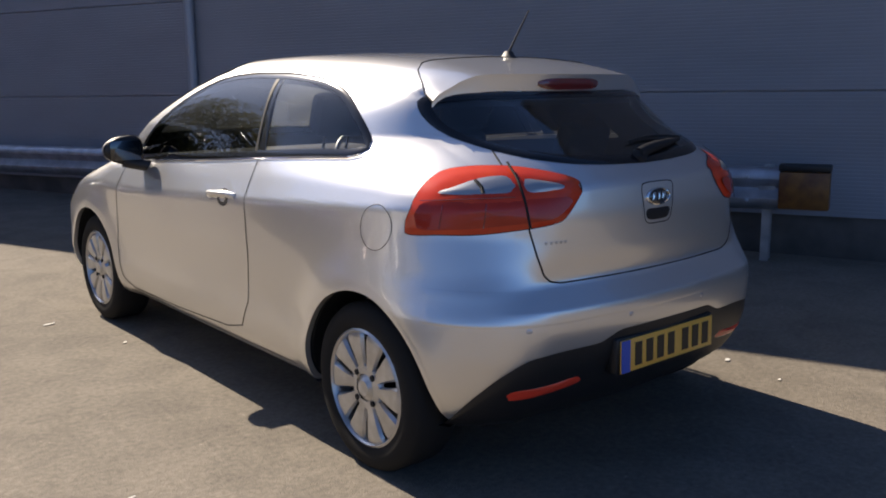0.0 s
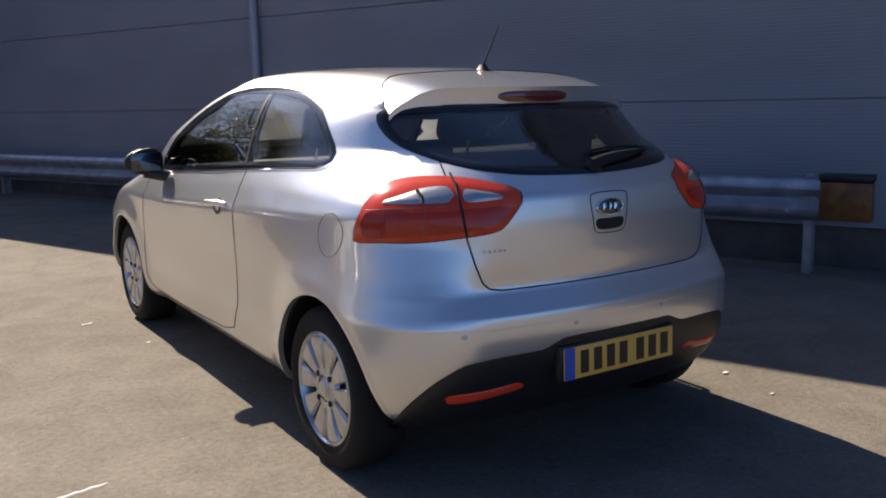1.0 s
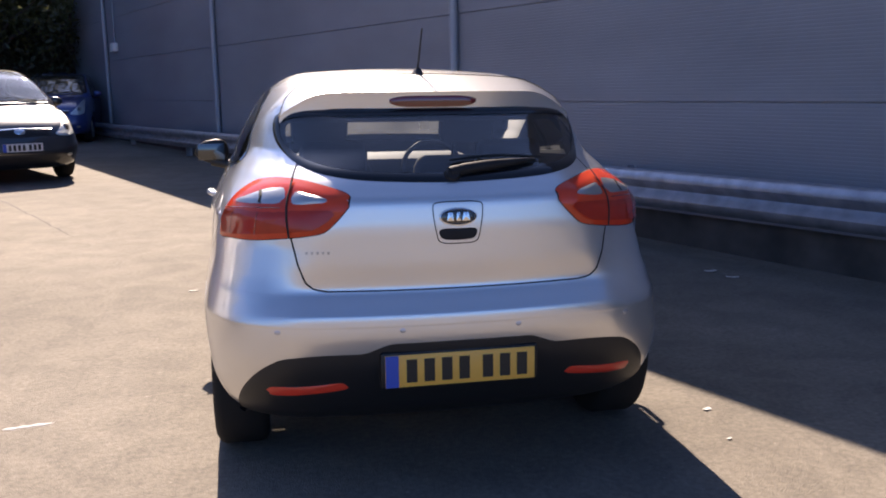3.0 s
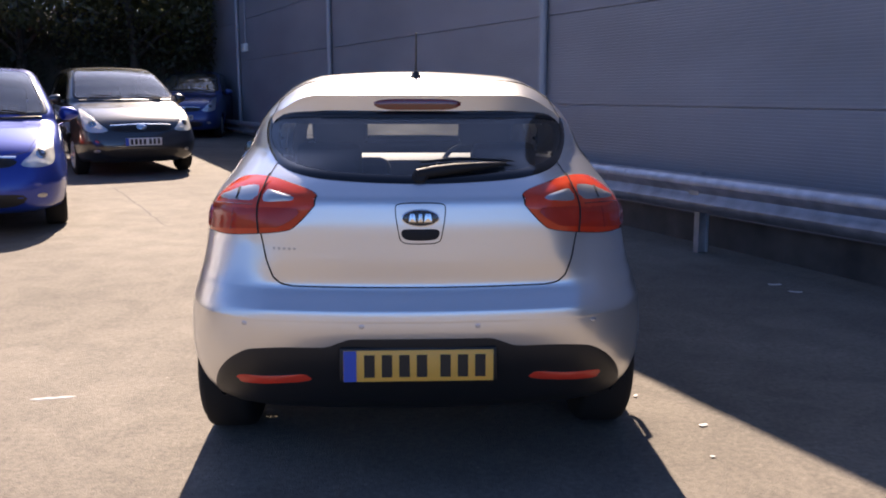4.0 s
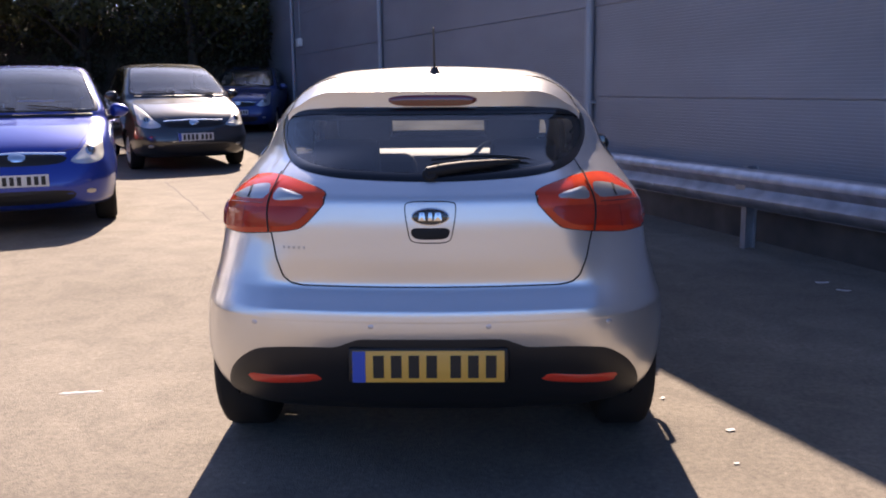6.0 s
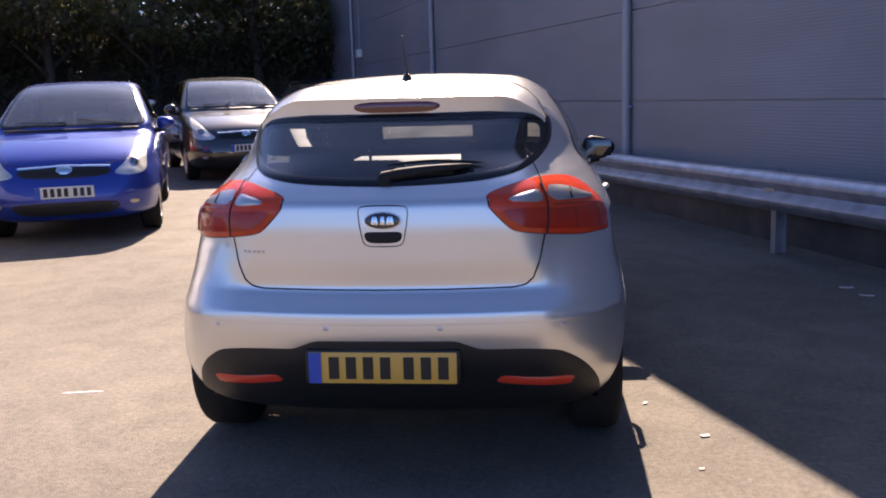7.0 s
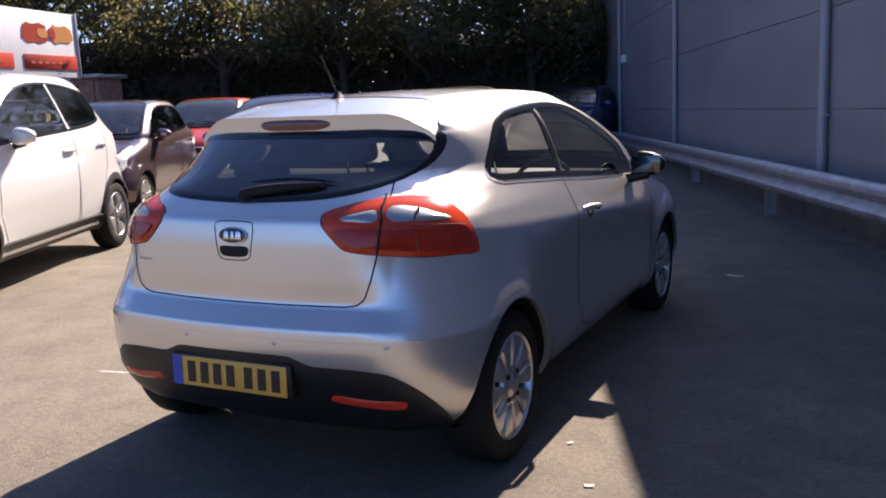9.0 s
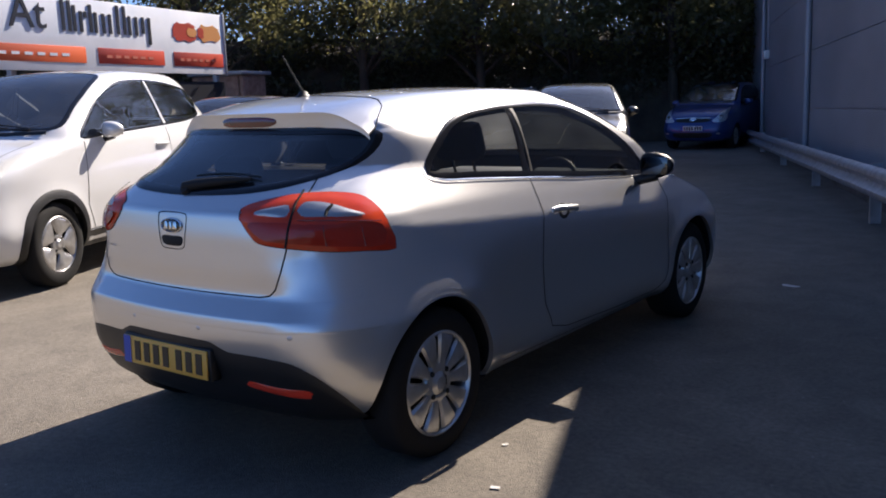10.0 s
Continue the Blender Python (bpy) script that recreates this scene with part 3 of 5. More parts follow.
def wheel_wells(shape, parent):
    for a in shape.axles:
        t = np.linspace(radians(-40), radians(220), 26)
        c, q = a + (shape.arch + 0.004) * np.cos(t), np.maximum(shape.hub + (shape.arch + 0.004) * np.sin(t), shape.floor + 0.03)
        w = shape.put("right", np.c_[c, np.maximum(q, shape.floor + 0.06)])[:, 0] - 0.012
        for s in (-1, 1):
            bm = bmesh.new()
            rows = [[bm.verts.new((s * w[i], c[i], q[i])), bm.verts.new((s * 0.5, c[i], q[i]))] for i in range(len(t))]
            for m, n in zip(rows, rows[1:]):
                bm.faces.new((m[0], n[0], n[1], m[1]))
            bm.faces.new([r[1] for r in rows])
            part("wheel_arch_liner", bm, PLASTIC, parent)


def arch_lip(shape, axle, side, width, proud, material, parent, name="wheel_arch_lip"):
    a = np.linspace(radians(-18), radians(198), 48)
    bm = bmesh.new()
    rows = []
    for r, o in ((shape.arch - 0.004, -0.02), (shape.arch - 0.003, proud), (shape.arch + width * 0.6, proud), (shape.arch + width, 0.0008)):
        uv = np.c_[axle + r * np.cos(a), np.maximum(shape.hub + r * np.sin(a), shape.floor + 0.012)]
        rows.append([bm.verts.new(v) for v in shape.put(side, uv, o)])
    for p, q in zip(rows, rows[1:]):
        for i in range(len(a) - 1):
            bm.faces.new((p[i], p[i + 1], q[i + 1], q[i]))
    part(name, bm, material, parent)


def mirror(parent, at, s, cap, size=(0.19, 0.12, 0.135)):
    """A door mirror: painted cap ahead, black shell and glass behind, on a short arm."""
    m = new("door_mirror")
    m.parent = parent
    m.matrix_basis = pose(*at)
    bm = bmesh.new()
    bmesh.ops.create_uvsphere(bm, u_segments=24, v_segments=14, radius=1)
    for v in bm.verts:
        x, y, z = v.co
        sgn = lambda q: math.copysign(abs(q) ** 0.82, q)
        taper = 1 - 0.3 * x * s
        v.co = Vector((sgn(x) * size[0] / 2, (sgn(y) if y > 0 else 0.35 * sgn(y)) * size[1] * 0.62, sgn(z) * size[2] / 2 * taper))
    shell = bm.copy()
    bmesh.ops.delete(bm, geom=[f for f in bm.faces if f.calc_center_median().y < 0.004], context="FACES")
    for v in bm.verts:
        v.co *= 1.035
    part("mirror_cap", bm, cap, m)
    part("mirror_shell", shell, PLASTIC, m)
    g = box_bm((size[0] * 0.78, 0.004, size[2] * 0.7), (0, -size[1] * 0.225, 0), 0.0015)
    part("mirror_glass", g, MIRROR, m)
    part("mirror_arm", tube_bm([(0, 0.01, -size[2] * 0.4), (-s * 0.06, 0.0, -size[2] * 0.52), (-s * 0.13, -0.02, -size[2] * 0.62)], [0.03, 0.028, 0.032], 10), PLASTIC, m)
    return m


def seat(parent, x, y, z, lean=18):
    s = new("seat")
    s.parent = parent
    s.matrix_basis = pose(x, y, z)
    part("cushion", box_bm((0.5, 0.5, 0.16), (0, 0.2, 0.1), 0.05), CLOTH, s)
    back = box_bm((0.5, 0.14, 0.62), (0, 0, 0.31), 0.06)
    back.transform(pose(0, 0, 0.12, lean))
    part("backrest", back, CLOTH, s)
    head = box_bm((0.27, 0.10, 0.19), (0, 0, 0.79), 0.04)
    head.transform(pose(0, 0, 0.12, lean))
    part("headrest", head, CLOTH, s)
    for px in (-0.06, 0.06):
        post = tube_bm([(px, 0, 0.6), (px, 0, 0.74)], 0.007)
        post.transform(pose(0, 0, 0.12, lean))
        part("headrest_post", post, CHROME, s)


def cabin(shape, parent, k=1.0, right_hand=True):
    L = shape.length / 4.045
    for x in (-0.36, 0.36):
        seat(parent, x, 1.72 * L, 0.32 * k)
    for x in (-0.36, 0.36):
        seat(parent, x, 0.98 * L, 0.2 * k, 18)
    dash = box_bm((1.34, 0.42, 0.26), (0, 2.74 * L, 0.82 * k), 0.07)
    part("dashboard", dash, CABIN, parent)
    wheel_bm = lathe_bm([(0.18 + 0.014 * math.cos(a), 0.014 * math.sin(a)) for a in np.linspace(0, 2 * math.pi, 9)[:-1]], 32, closed=True)
    wheel_bm = merge(wheel_bm, lathe_bm([(0.06, -0.02), (0.055, 0.015), (0.0, 0.02)], 20), box_bm((0.012, 0.34, 0.03), (0, 0, 0)), box_bm((0.012, 0.03, 0.18), (0, 0, -0.09)))
    wheel_bm.transform(pose(0.36 if right_hand else -0.36, 2.32 * L, 0.88 * k, 0, 0, 90) @ pose(0, 0, 0, 0, 28, 0))
    part("steering_wheel", wheel_bm, PLASTIC, parent)


def bars_on(parent, m, count, w, h, gap_after, material, name="lettering_bar", pitch=None, thick=0.0025):
    """Plain upright bars where characters stand, in the x-z plane of m."""
    pitch = pitch or w * 1.45
    x = -(count * pitch + 0.35 * pitch - pitch) / 2
    for i in range(count):
        bm = box_bm((w, thick, h), (x, 0, 0), 0)
        bm.transform(m)
        part(name, bm, material, parent, smooth=False)
        x += pitch * (1.35 if i == gap_after else 1)


def number_plate(parent, m, face, blue=True):
    pl = new("number_plate")
    pl.parent = parent
    pl.matrix_basis = m
    part("plate_face", box_bm((0.52, 0.006, 0.111), (0, 0, 0), 0.002), face, pl, "yellow number plate with dark bars" if face is YELLOW else "white number plate with dark bars")
    if blue:
        part("plate_band", box_bm((0.044, 0.004, 0.109), (-0.237, -0.0035, 0), 0.0), PLATEBLUE, pl, smooth=False)
    bars_on(pl, pose(0.022, -0.0042, 0), 7, 0.036, 0.079, 3, INK, pitch=0.0605)
    return pl


# ---- the silver three-door hatchback ----
DLO = rounded([(2.74, 0.935), (2.45, 0.952), (1.94, 0.988), (1.42, 1.032), (1.04, 1.06), (0.84, 1.072), (0.765, 1.10), (0.79, 1.14), (0.88, 1.213), (1.01, 1.288), (1.11, 1.322), (1.23, 1.347), (1.39, 1.361), (1.54, 1.368), (1.84, 1.368), (2.1, 1.338), (2.3, 1.27), (2.5, 1.155), (2.68, 1.0)], 110)
_half = [(0.0, 1.058), (0.265, 1.066), (0.41, 1.081), (0.495, 1.102), (0.542, 1.128), (0.578, 1.165), (0.592, 1.205), (0.592, 1.24), (0.582, 1.268), (0.545, 1.287), (0.4, 1.296), (0.0, 1.298)]
REAR_GLASS = rounded(_half + [(-x, z) for x, z in _half[-2:0:-1]], 110)
SCREEN = rounded([(-0.70, 2.93), (-0.45, 3.0), (0.0, 3.03), (0.45, 3.0), (0.70, 2.93), (0.66, 2.6), (0.57, 2.2), (0.5, 2.06), (0.0, 2.0), (-0.5, 2.06), (-0.57, 2.2), (-0.66, 2.6)], 96)
LAMP = [(51.2, 0.860), (50.4, 0.928), (48.7, 0.996), (45.2, 1.047), (39.6, 1.066), (32.4, 1.069), (26.4, 1.056), (21.2, 1.033), (19.7, 1.008), (20.8, 0.972), (23.6, 0.915), (25.5, 0.900), (30.0, 0.887), (38.0, 0.869), (44.6, 0.863)]


def side_glass(shape, car, dlo, split, proud=0.002, smoked=False):
    """Framed side windows on both flanks; split: lines between panes as (rear foot, rear head, front foot, front head)."""
    for s in ("left", "right"):
        part("window_border", patch_bm(shape, s, dlo, [0.001, 0.004, 0.004, 0.003], 4, inset(dlo, 0.028)), FRIT, car)
        panes, rest = [], inset(dlo, 0.022)
        for rf, rh, ff, fh in split:
            panes.append(clip(rest, rh, rf))
            rest = clip(rest, ff, fh)
            pillar = np.array([rf, ff, fh, rh])
            pillar = np.vstack([np.linspace(pillar[i], pillar[(i + 1) % 4], 10, endpoint=False) for i in range(4)])
            part("door_pillar", patch_bm(shape, s, pillar, [0.0, 0.005, 0.005], 3), FRIT, car)
        panes.append(rest)
        for k, q in enumerate(panes):
            ob = part("side_window", patch_bm(shape, s, q, [proud] * 2, 5), SMOKED if smoked and k == 0 else WINDOW, car)
            ob.visible_shadow = False


def main_car():
    S = RIO
    car = thing("hatchback_car", None, "silver metallic three-door hatchback parked on sunlit tarmac", "car")
    cut_side = inset(DLO, 0.024)
    cut_rear = inset(REAR_GLASS, 0.020)
    cut_screen = inset(SCREEN, 0.03)
    cuts = [("left", cut_side), ("right", cut_side), ("rear", cut_rear), ("top", cut_screen)]
    part("body", shell_bm(S, 0.0185, cuts), SILVER, car)
    part("cabin_lining", shell_bm(S, 0.05, cuts, 0.035), CABIN, car)
    # pressed ledge along the bumper
    def fold(name, kind, u, v):
        bm = bmesh.new()
        rows = []
        for k, z in enumerate(v):
            off = np.full(len(u), 0.0005 if 0 < k < len(v) - 1 else 0.0)
            off[0] = off[-1] = -0.001
            p = S.put(kind, np.c_[u, np.full(len(u), z) if np.isscalar(z) else z])
            rows.append([bm.verts.new(q) for q in p + S.normal(p) * off[:, None]])
        for p, q in zip(rows, rows[1:]):
            for k in range(len(u) - 1):
                bm.faces.new((p[k], p[k + 1], q[k + 1], q[k]))
        part(name, bm, SILVER, car)
    fold("bumper_ledge", "turn", np.linspace(-48, 48, 110), np.linspace(0.592, 0.7005, 30))
    wheel_wells(S, car)
    for a in S.axles:
        for s in ("left", "right"):
            arch_lip(S, a, s, 0.014, 0.0015, SILVER, car)
    # glass
    part("window_border", patch_bm(S, "rear", REAR_GLASS, [0.001, 0.005, 0.005, 0.003], 4, inset(REAR_GLASS, 0.026)), FRIT, car)
    g = part("rear_window", patch_bm(S, "rear", inset(REAR_GLASS, 0.02), [0.0025] * 2, 8), PRIVACY, car)
    g.visible_shadow = False
    part("window_border", patch_bm(S, "top", SCREEN, [0.001, 0.004, 0.003], 4, inset(SCREEN, 0.04)), FRIT, car)
    g = part("windscreen", patch_bm(S, "top", inset(SCREEN, 0.03), [0.0025] * 2, 8), SCREENGLASS, car)
    g.visible_shadow = False
    side_glass(S, car, DLO, [((1.385, 1.04), (1.515, 1.362), (1.445, 1.038), (1.545, 1.364))], smoked=True)
    for s in ("left", "right"):
        q = np.array([(2.74, 0.932), (2.45, 0.949), (1.94, 0.985), (1.42, 1.029), (1.04, 1.057), (0.85, 1.068), (0.79, 1.080), (0.762, 1.098), (0.775, 1.125)])
        strip = np.array([(1.452, 1.04), (1.472, 1.038), (1.58, 1.362), (1.552, 1.362)])
        strip = np.vstack([np.linspace(strip[i], strip[(i + 1) % 4], 10, endpoint=False) for i in range(4)])
        part("door_frame_strip", patch_bm(S, s, strip, [0.002, 0.006, 0.006], 3), SATIN, car)
        part("belt_trim", seam_bm(S, s, q, 0.008, 0.005, n=60), CHROME, car)
    # tail lamps
    for s in (-1, 1):
        lamp = new("tail_lamp")
        lamp.parent = car
        o = rounded([(s * a, z) for a, z in LAMP], 90)
        part("lamp_surround", seam_bm(S, "turn", o, 0.006, 0.001, True, 140), GAP, lamp)
        part("red_lens", patch_bm(S, "turn", o, [0.003, 0.012, 0.014, 0.015, 0.015], 12), REDLENS, lamp, "glossy red tail lamp lens")
        inner = rounded([(s * a, z) for a, z in [(30.3, 1.024), (27.0, 1.019), (24.3, 1.010), (23.8, 1.002), (25.5, 0.996), (30.0, 0.991)]], 40)
        outer = rounded([(s * a, z) for a, z in [(45.0, 0.981), (42.3, 1.0), (38.5, 1.022), (34.8, 1.033), (32.8, 1.028), (32.3, 0.99), (38.5, 0.981)]], 40)
        for q in (inner, outer):
            part("reversing_lens", patch_bm(S, "turn", q, [0.0145, 0.0185, 0.019], 5), REFLECT, lamp, "clear reversing lamp lens")
        part("lens_divider", seam_bm(S, "turn", [(s * 38.6, 1.018), (s * 37.6, 1.0), (s * 37.4, 0.983)], 0.012, 0.019, n=12), SATIN, lamp)
        low = rounded([(s * a, z) for a, z in [(48.6, 0.878), (47.8, 0.95), (40, 0.962), (24.5, 0.976), (22.6, 0.962), (25.8, 0.917), (30, 0.905), (40, 0.884)]], 60)
        part("lower_lens", patch_bm(S, "turn", low, [0.0145, 0.0165, 0.017], 6), LOWRED, lamp)
        for line in ([(48.0, 0.957), (40, 0.969), (32.3, 0.976)], [(44.6, 0.88), (44.0, 0.95)], [(37.5, 0.885), (37.0, 0.958)]):
            part("lens_rib", seam_bm(S, "turn", [(s * a, z) for a, z in line], 0.003, 0.0172, n=24), DARKRED, lamp)
        part("lamp_gap", seam_bm(S, "turn", [(s * 32.6, 1.071), (s * 31.6, 1.03), (s * 30.8, 0.96), (s * 30.1, 0.886)], 0.0085, 0.0165), GAP, lamp)
    # tailgate gap
    right = [(34.8, 1.115), (33.5, 1.07), (32.4, 1.03), (30.2, 0.885), (28.9, 0.80), (27.6, 0.735), (26.3, 0.712), (24.0, 0.704), (12, 0.702), (0, 0.7015)]
    line = right + [(-a, z) for a, z in right[-2::-1]]
    part("tailgate_gap", seam_bm(S, "turn", line, 0.006, 0.001, n=180), GAP, car)
    # badge and handle
    b = new("badge_panel")
    b.parent = car
    fr = rounded([(-0.07, 0.998), (0, 1.001), (0.07, 0.998), (0.088, 0.98), (0.078, 0.90), (0.062, 0.862), (0.0, 0.856), (-0.062, 0.862), (-0.078, 0.90), (-0.088, 0.98)], 60)
    part("panel_gap", patch_bm(S, "rear", fr, [0.001, 0.0025, 0.001], 3, inset(fr, 0.0035)), GAP, b)
    e = np.array([(0.066 * math.cos(t), 0.948 + 0.031 * math.sin(t)) for t in np.linspace(0, 2 * math.pi, 48, endpoint=False)])
    part("badge_oval", patch_bm(S, "rear", e, [0.0, 0.006, 0.007], 4), BADGE, b, "black oval badge with chrome rim")
    part("badge_rim", patch_bm(S, "rear", e, [0.001, 0.010, 0.003], 3, inset(e, 0.007)), CHROME, b)
    for x, w in ((-0.028, 0.012), (0.0, 0.008), (0.026, 0.014)):
        q = np.array([(x - w, 0.934), (x + w, 0.934), (x + w * 0.6, 0.962), (x - w * 0.6, 0.962)])
        q = np.vstack([np.linspace(q[i], q[(i + 1) % 4], 5, endpoint=False) for i in range(4)])
        part("badge_mark", patch_bm(S, "rear", q, [0.008, 0.010], 2), CHROME, b)
    h = rounded([(-0.062, 0.906), (0, 0.909), (0.062, 0.906), (0.055, 0.875), (0, 0.869), (-0.055, 0.875)], 40)
    part("tailgate_handle", patch_bm(S, "rear", h, [0.0, 0.003, 0.003], 4), SATIN, b, "dark tailgate release under the badge")
    for i in range(5):
        x = -0.513 + i * 0.018
        q = np.array([(x, 0.833), (x + 0.008, 0.833), (x + 0.008, 0.842), (x, 0.842)])
        q = np.vstack([np.linspace(q[k], q[(k + 1) % 4], 4, endpoint=False) for k in range(4)])
        part("lettering_bar", patch_bm(S, "rear", q, [0.002, 0.003], 2), REFLECT, car)
    # lower bumper
    edge = curve([(0, 0.536), (12.5, 0.534), (14.5, 0.522), (17.5, 0.502), (24, 0.499), (30, 0.488), (34, 0.45), (38, 0.385), (41, 0.32), (44, 0.24)])
    fi = np.linspace(-44, 44, 90)
    bm = bmesh.new()
    rows = []
    for t in np.linspace(0, 1, 9):
        z = edge(np.abs(fi)) * (1 - t) + 0.215 * t
        rows.append([bm.verts.new(v) for v in S.put("turn", np.c_[fi, z], 0.001 if t == 0 else 0.006)])
    for p, q in zip(rows, rows[1:]):
        for i in range(len(fi) - 1):
            bm.faces.new((p[i], p[i + 1], q[i + 1], q[i]))
    part("lower_bumper", bm, PLASTIC, car, "black plastic lower bumper")
    for s in (-1, 1):
        q = rounded([(s * 34.8, 0.382), (s * 27, 0.389), (s * 20.3, 0.401), (s * 19.8, 0.372), (s * 27, 0.350), (s * 34.8, 0.346)], 40)
        part("rear_reflector", patch_bm(S, "turn", q, [0.004, 0.010, 0.012], 4), DIMRED, car, "red bumper reflector")
    number_plate(car, pose(-0.009, -0.006, 0.443, -2), YELLOW)
    part("plate_mount", box_bm((0.55, 0.05, 0.128), (-0.009, 0.024, 0.443), 0.012), PLASTIC, car)
    part("boot_latch_strip", box_bm((0.06, 0.008, 0.006), (0.0, 0.012, 0.383), 0.001), CHROME, car)
    for a in (-31.0, -10.6, 10.2, 31.0):
        q = np.array([(a + 0.75 * math.cos(t), 0.580 + 0.0105 * math.sin(t)) for t in np.linspace(0, 2 * math.pi, 20, endpoint=False)])
        part("parking_sensor", patch_bm(S, "turn", q, [-0.002, 0.0015, 0.001], 3), GREYCAR, car)
    # roof spoiler: a panel that carries the roof line back to a lip, with its face turned under towards the glass
    rows = []
    for f, back in ((0.0, 0.80), (0.2, 0.74), (0.4, 0.67), (0.6, 0.6), (0.8, 0.54)):
        xs = np.linspace(-1, 1, 61) * (0.45 + 0.122 * f ** 0.6)
        rows.append(S.put("top", np.c_[xs, back + 0.36 * xs ** 2 * min(1.0, f * 1.4)], 0.004))
    xs = np.linspace(-1, 1, 61) * 0.568
    bend = 0.36 * xs ** 2
    lead, last = rows[-2], rows[-1]
    fall = np.clip((lead[:, 2] - last[:, 2]) / np.maximum(lead[:, 1] - last[:, 1], 0.01), 0.1, 0.5)
    fade = np.clip((np.abs(xs) - 0.34) / 0.228, 0, 1)
    fade = fade * fade * (3 - 2 * fade)
    lip_y = 0.477 + bend + 0.006 * fade
    lip = np.c_[xs, lip_y, last[:, 2] - fall * (last[:, 1] - lip_y) * 1.05]
    lower = np.c_[xs, lip_y + 0.002, lip[:, 2] - 0.010]
    under = np.c_[xs, 0.485 + bend, np.minimum(1.300 - 0.03 * fade, lower[:, 2] - 0.012)]
    rows += [lip, lower, lower * 0.5 + under * 0.5, under]
    bm = bmesh.new()
    grid = [[bm.verts.new(v) for v in q] for q in rows]
    for p, q in zip(grid, grid[1:]):
        for k in range(60):
            bm.faces.new((p[k], p[k + 1], q[k + 1], q[k]))
    sp = part("roof_spoiler", bm, SILVER, car)
    rim = [q[0] for q in rows[5::-1]] + list(rows[0][1:-1]) + [q[-1] for q in rows[:6]]
    part("spoiler_gap", tube_bm(rim, 0.0028, 6), GAP, sp)
    # high brake light let into the face under the lip
    bm = bmesh.new()
    cols = []
    for k in np.linspace(-1, 1, 25):
        x = 0.166 * k
        a, b = (np.array([np.interp(x, p[:, 0], p[:, c]) for c in range(3)]) for p in (lower, under))
        trim = 0.10 + 0.25 * abs(k) ** 6
        col = []
        for v, proud in ((trim, 0.0), (trim + 0.05, 0.006), (0.5, 0.008), (0.86 - 0.3 * abs(k) ** 6, 0.006), (0.9 - 0.3 * abs(k) ** 6, 0.0)):
            col.append(bm.verts.new(a * (1 - v) + b * v + np.array((0, -0.7, -0.7)) * (proud if abs(k) < 0.99 else 0.0)))
        cols.append(col)
    for p, q in zip(cols, cols[1:]):
        for k in range(4):
            bm.faces.new((p[k], p[k + 1], q[k + 1], q[k]))
    part("brake_light", bm, DARKRED, sp, "dark red high brake light")
    # aerial
    an = new("aerial")
    an.parent = car
    base = lathe_bm([(0.0, 0.03), (0.012, 0.028), (0.02, 0.012), (0.03, 0.0)], 20)
    base.transform(Matrix.Translation((0, 0.814, 1.421)) @ Matrix.Diagonal((1, 1.5, 1, 1)) @ pose(0, 0, 0, 0, -90, 0))
    part("aerial_base", base, PLASTIC, an)
    part("aerial_mast", tube_bm([(0, 0.814, 1.44), (0, 0.798, 1.465), (0, 0.705, 1.60)], [0.007, 0.0045, 0.003], 8), PLASTIC, an)
    # rear wiper
    w = new("rear_wiper")
    w.parent = car
    pivot = lathe_bm([(0.0, 0.02), (0.02, 0.018), (0.028, 0.006), (0.03, -0.004)], 20)
    pivot.transform(Matrix.Translation(S.put("rear", [(0.0, 1.076)], 0.004)[0]) @ pose(0, 0, 0, 0, 0, -90) @ pose(0, 0, 0, 0, -28, 0))
    part("wiper_pivot", pivot, SATIN, w)
    arm = S.put("rear", [(-0.012, 1.078), (0.05, 1.088), (0.13, 1.097), (0.22, 1.104), (0.31, 1.110)], 0.014)
    arm_bm = tube_bm(arm, [0.02, 0.021, 0.019, 0.014, 0.006], 10)
    part("wiper_arm", arm_bm, SATIN, w)
    blade = S.put("rear", [(0.0 + 0.0345 * i, 1.116 + 0.011 * math.sin(i / 10 * math.pi)) for i in range(11)], 0.013)
    part("wiper_blade", tube_bm(blade, [0.003] + [0.0055] * 9 + [0.003], 6), PLASTIC, w)
    # doors and flaps
    for s in ("left", "right"):
        door = [(1.425, 1.03), (1.41, 0.85), (1.40, 0.65), (1.43, 0.45), (1.50, 0.335), (1.65, 0.30), (2.2, 0.275), (2.72, 0.27), (2.80, 0.32), (2.83, 0.5), (2.80, 0.75), (2.77, 0.93)]
        part("door_gap", seam_bm(S, s, door, 0.0045, 0.0012, n=120), GAP, car)
        hnd = new("door_handle")
        hnd.parent = car
        cup = np.array([(1.60 + 0.05 * math.cos(t), 0.862 + 0.036 * math.sin(t)) for t in np.linspace(0, 2 * math.pi, 32, endpoint=False)])
        part("handle_cup", patch_bm(S, s, cup, [0.0008, 0.001, -0.01], 5), CABIN, hnd)
        q = S.put(s, [(1.715, 0.858), (1.68, 0.862), (1.60, 0.868), (1.53, 0.874), (1.495, 0.876)], 0.024)
        q[0] = S.put(s, [(1.715, 0.858)], 0.002)[0]
        q[-1] = S.put(s, [(1.495, 0.876)], 0.002)[0]
        part("handle_bar", tube_bm(q, [0.012, 0.014, 0.014, 0.014, 0.012], 12), SILVER, hnd)
        sill = [(1.10, 0.262), (1.6, 0.258), (2.2, 0.252), (2.78, 0.25)]
        part("sill_gap", seam_bm(S, s, sill, 0.004, 0.0012), GAP, car)
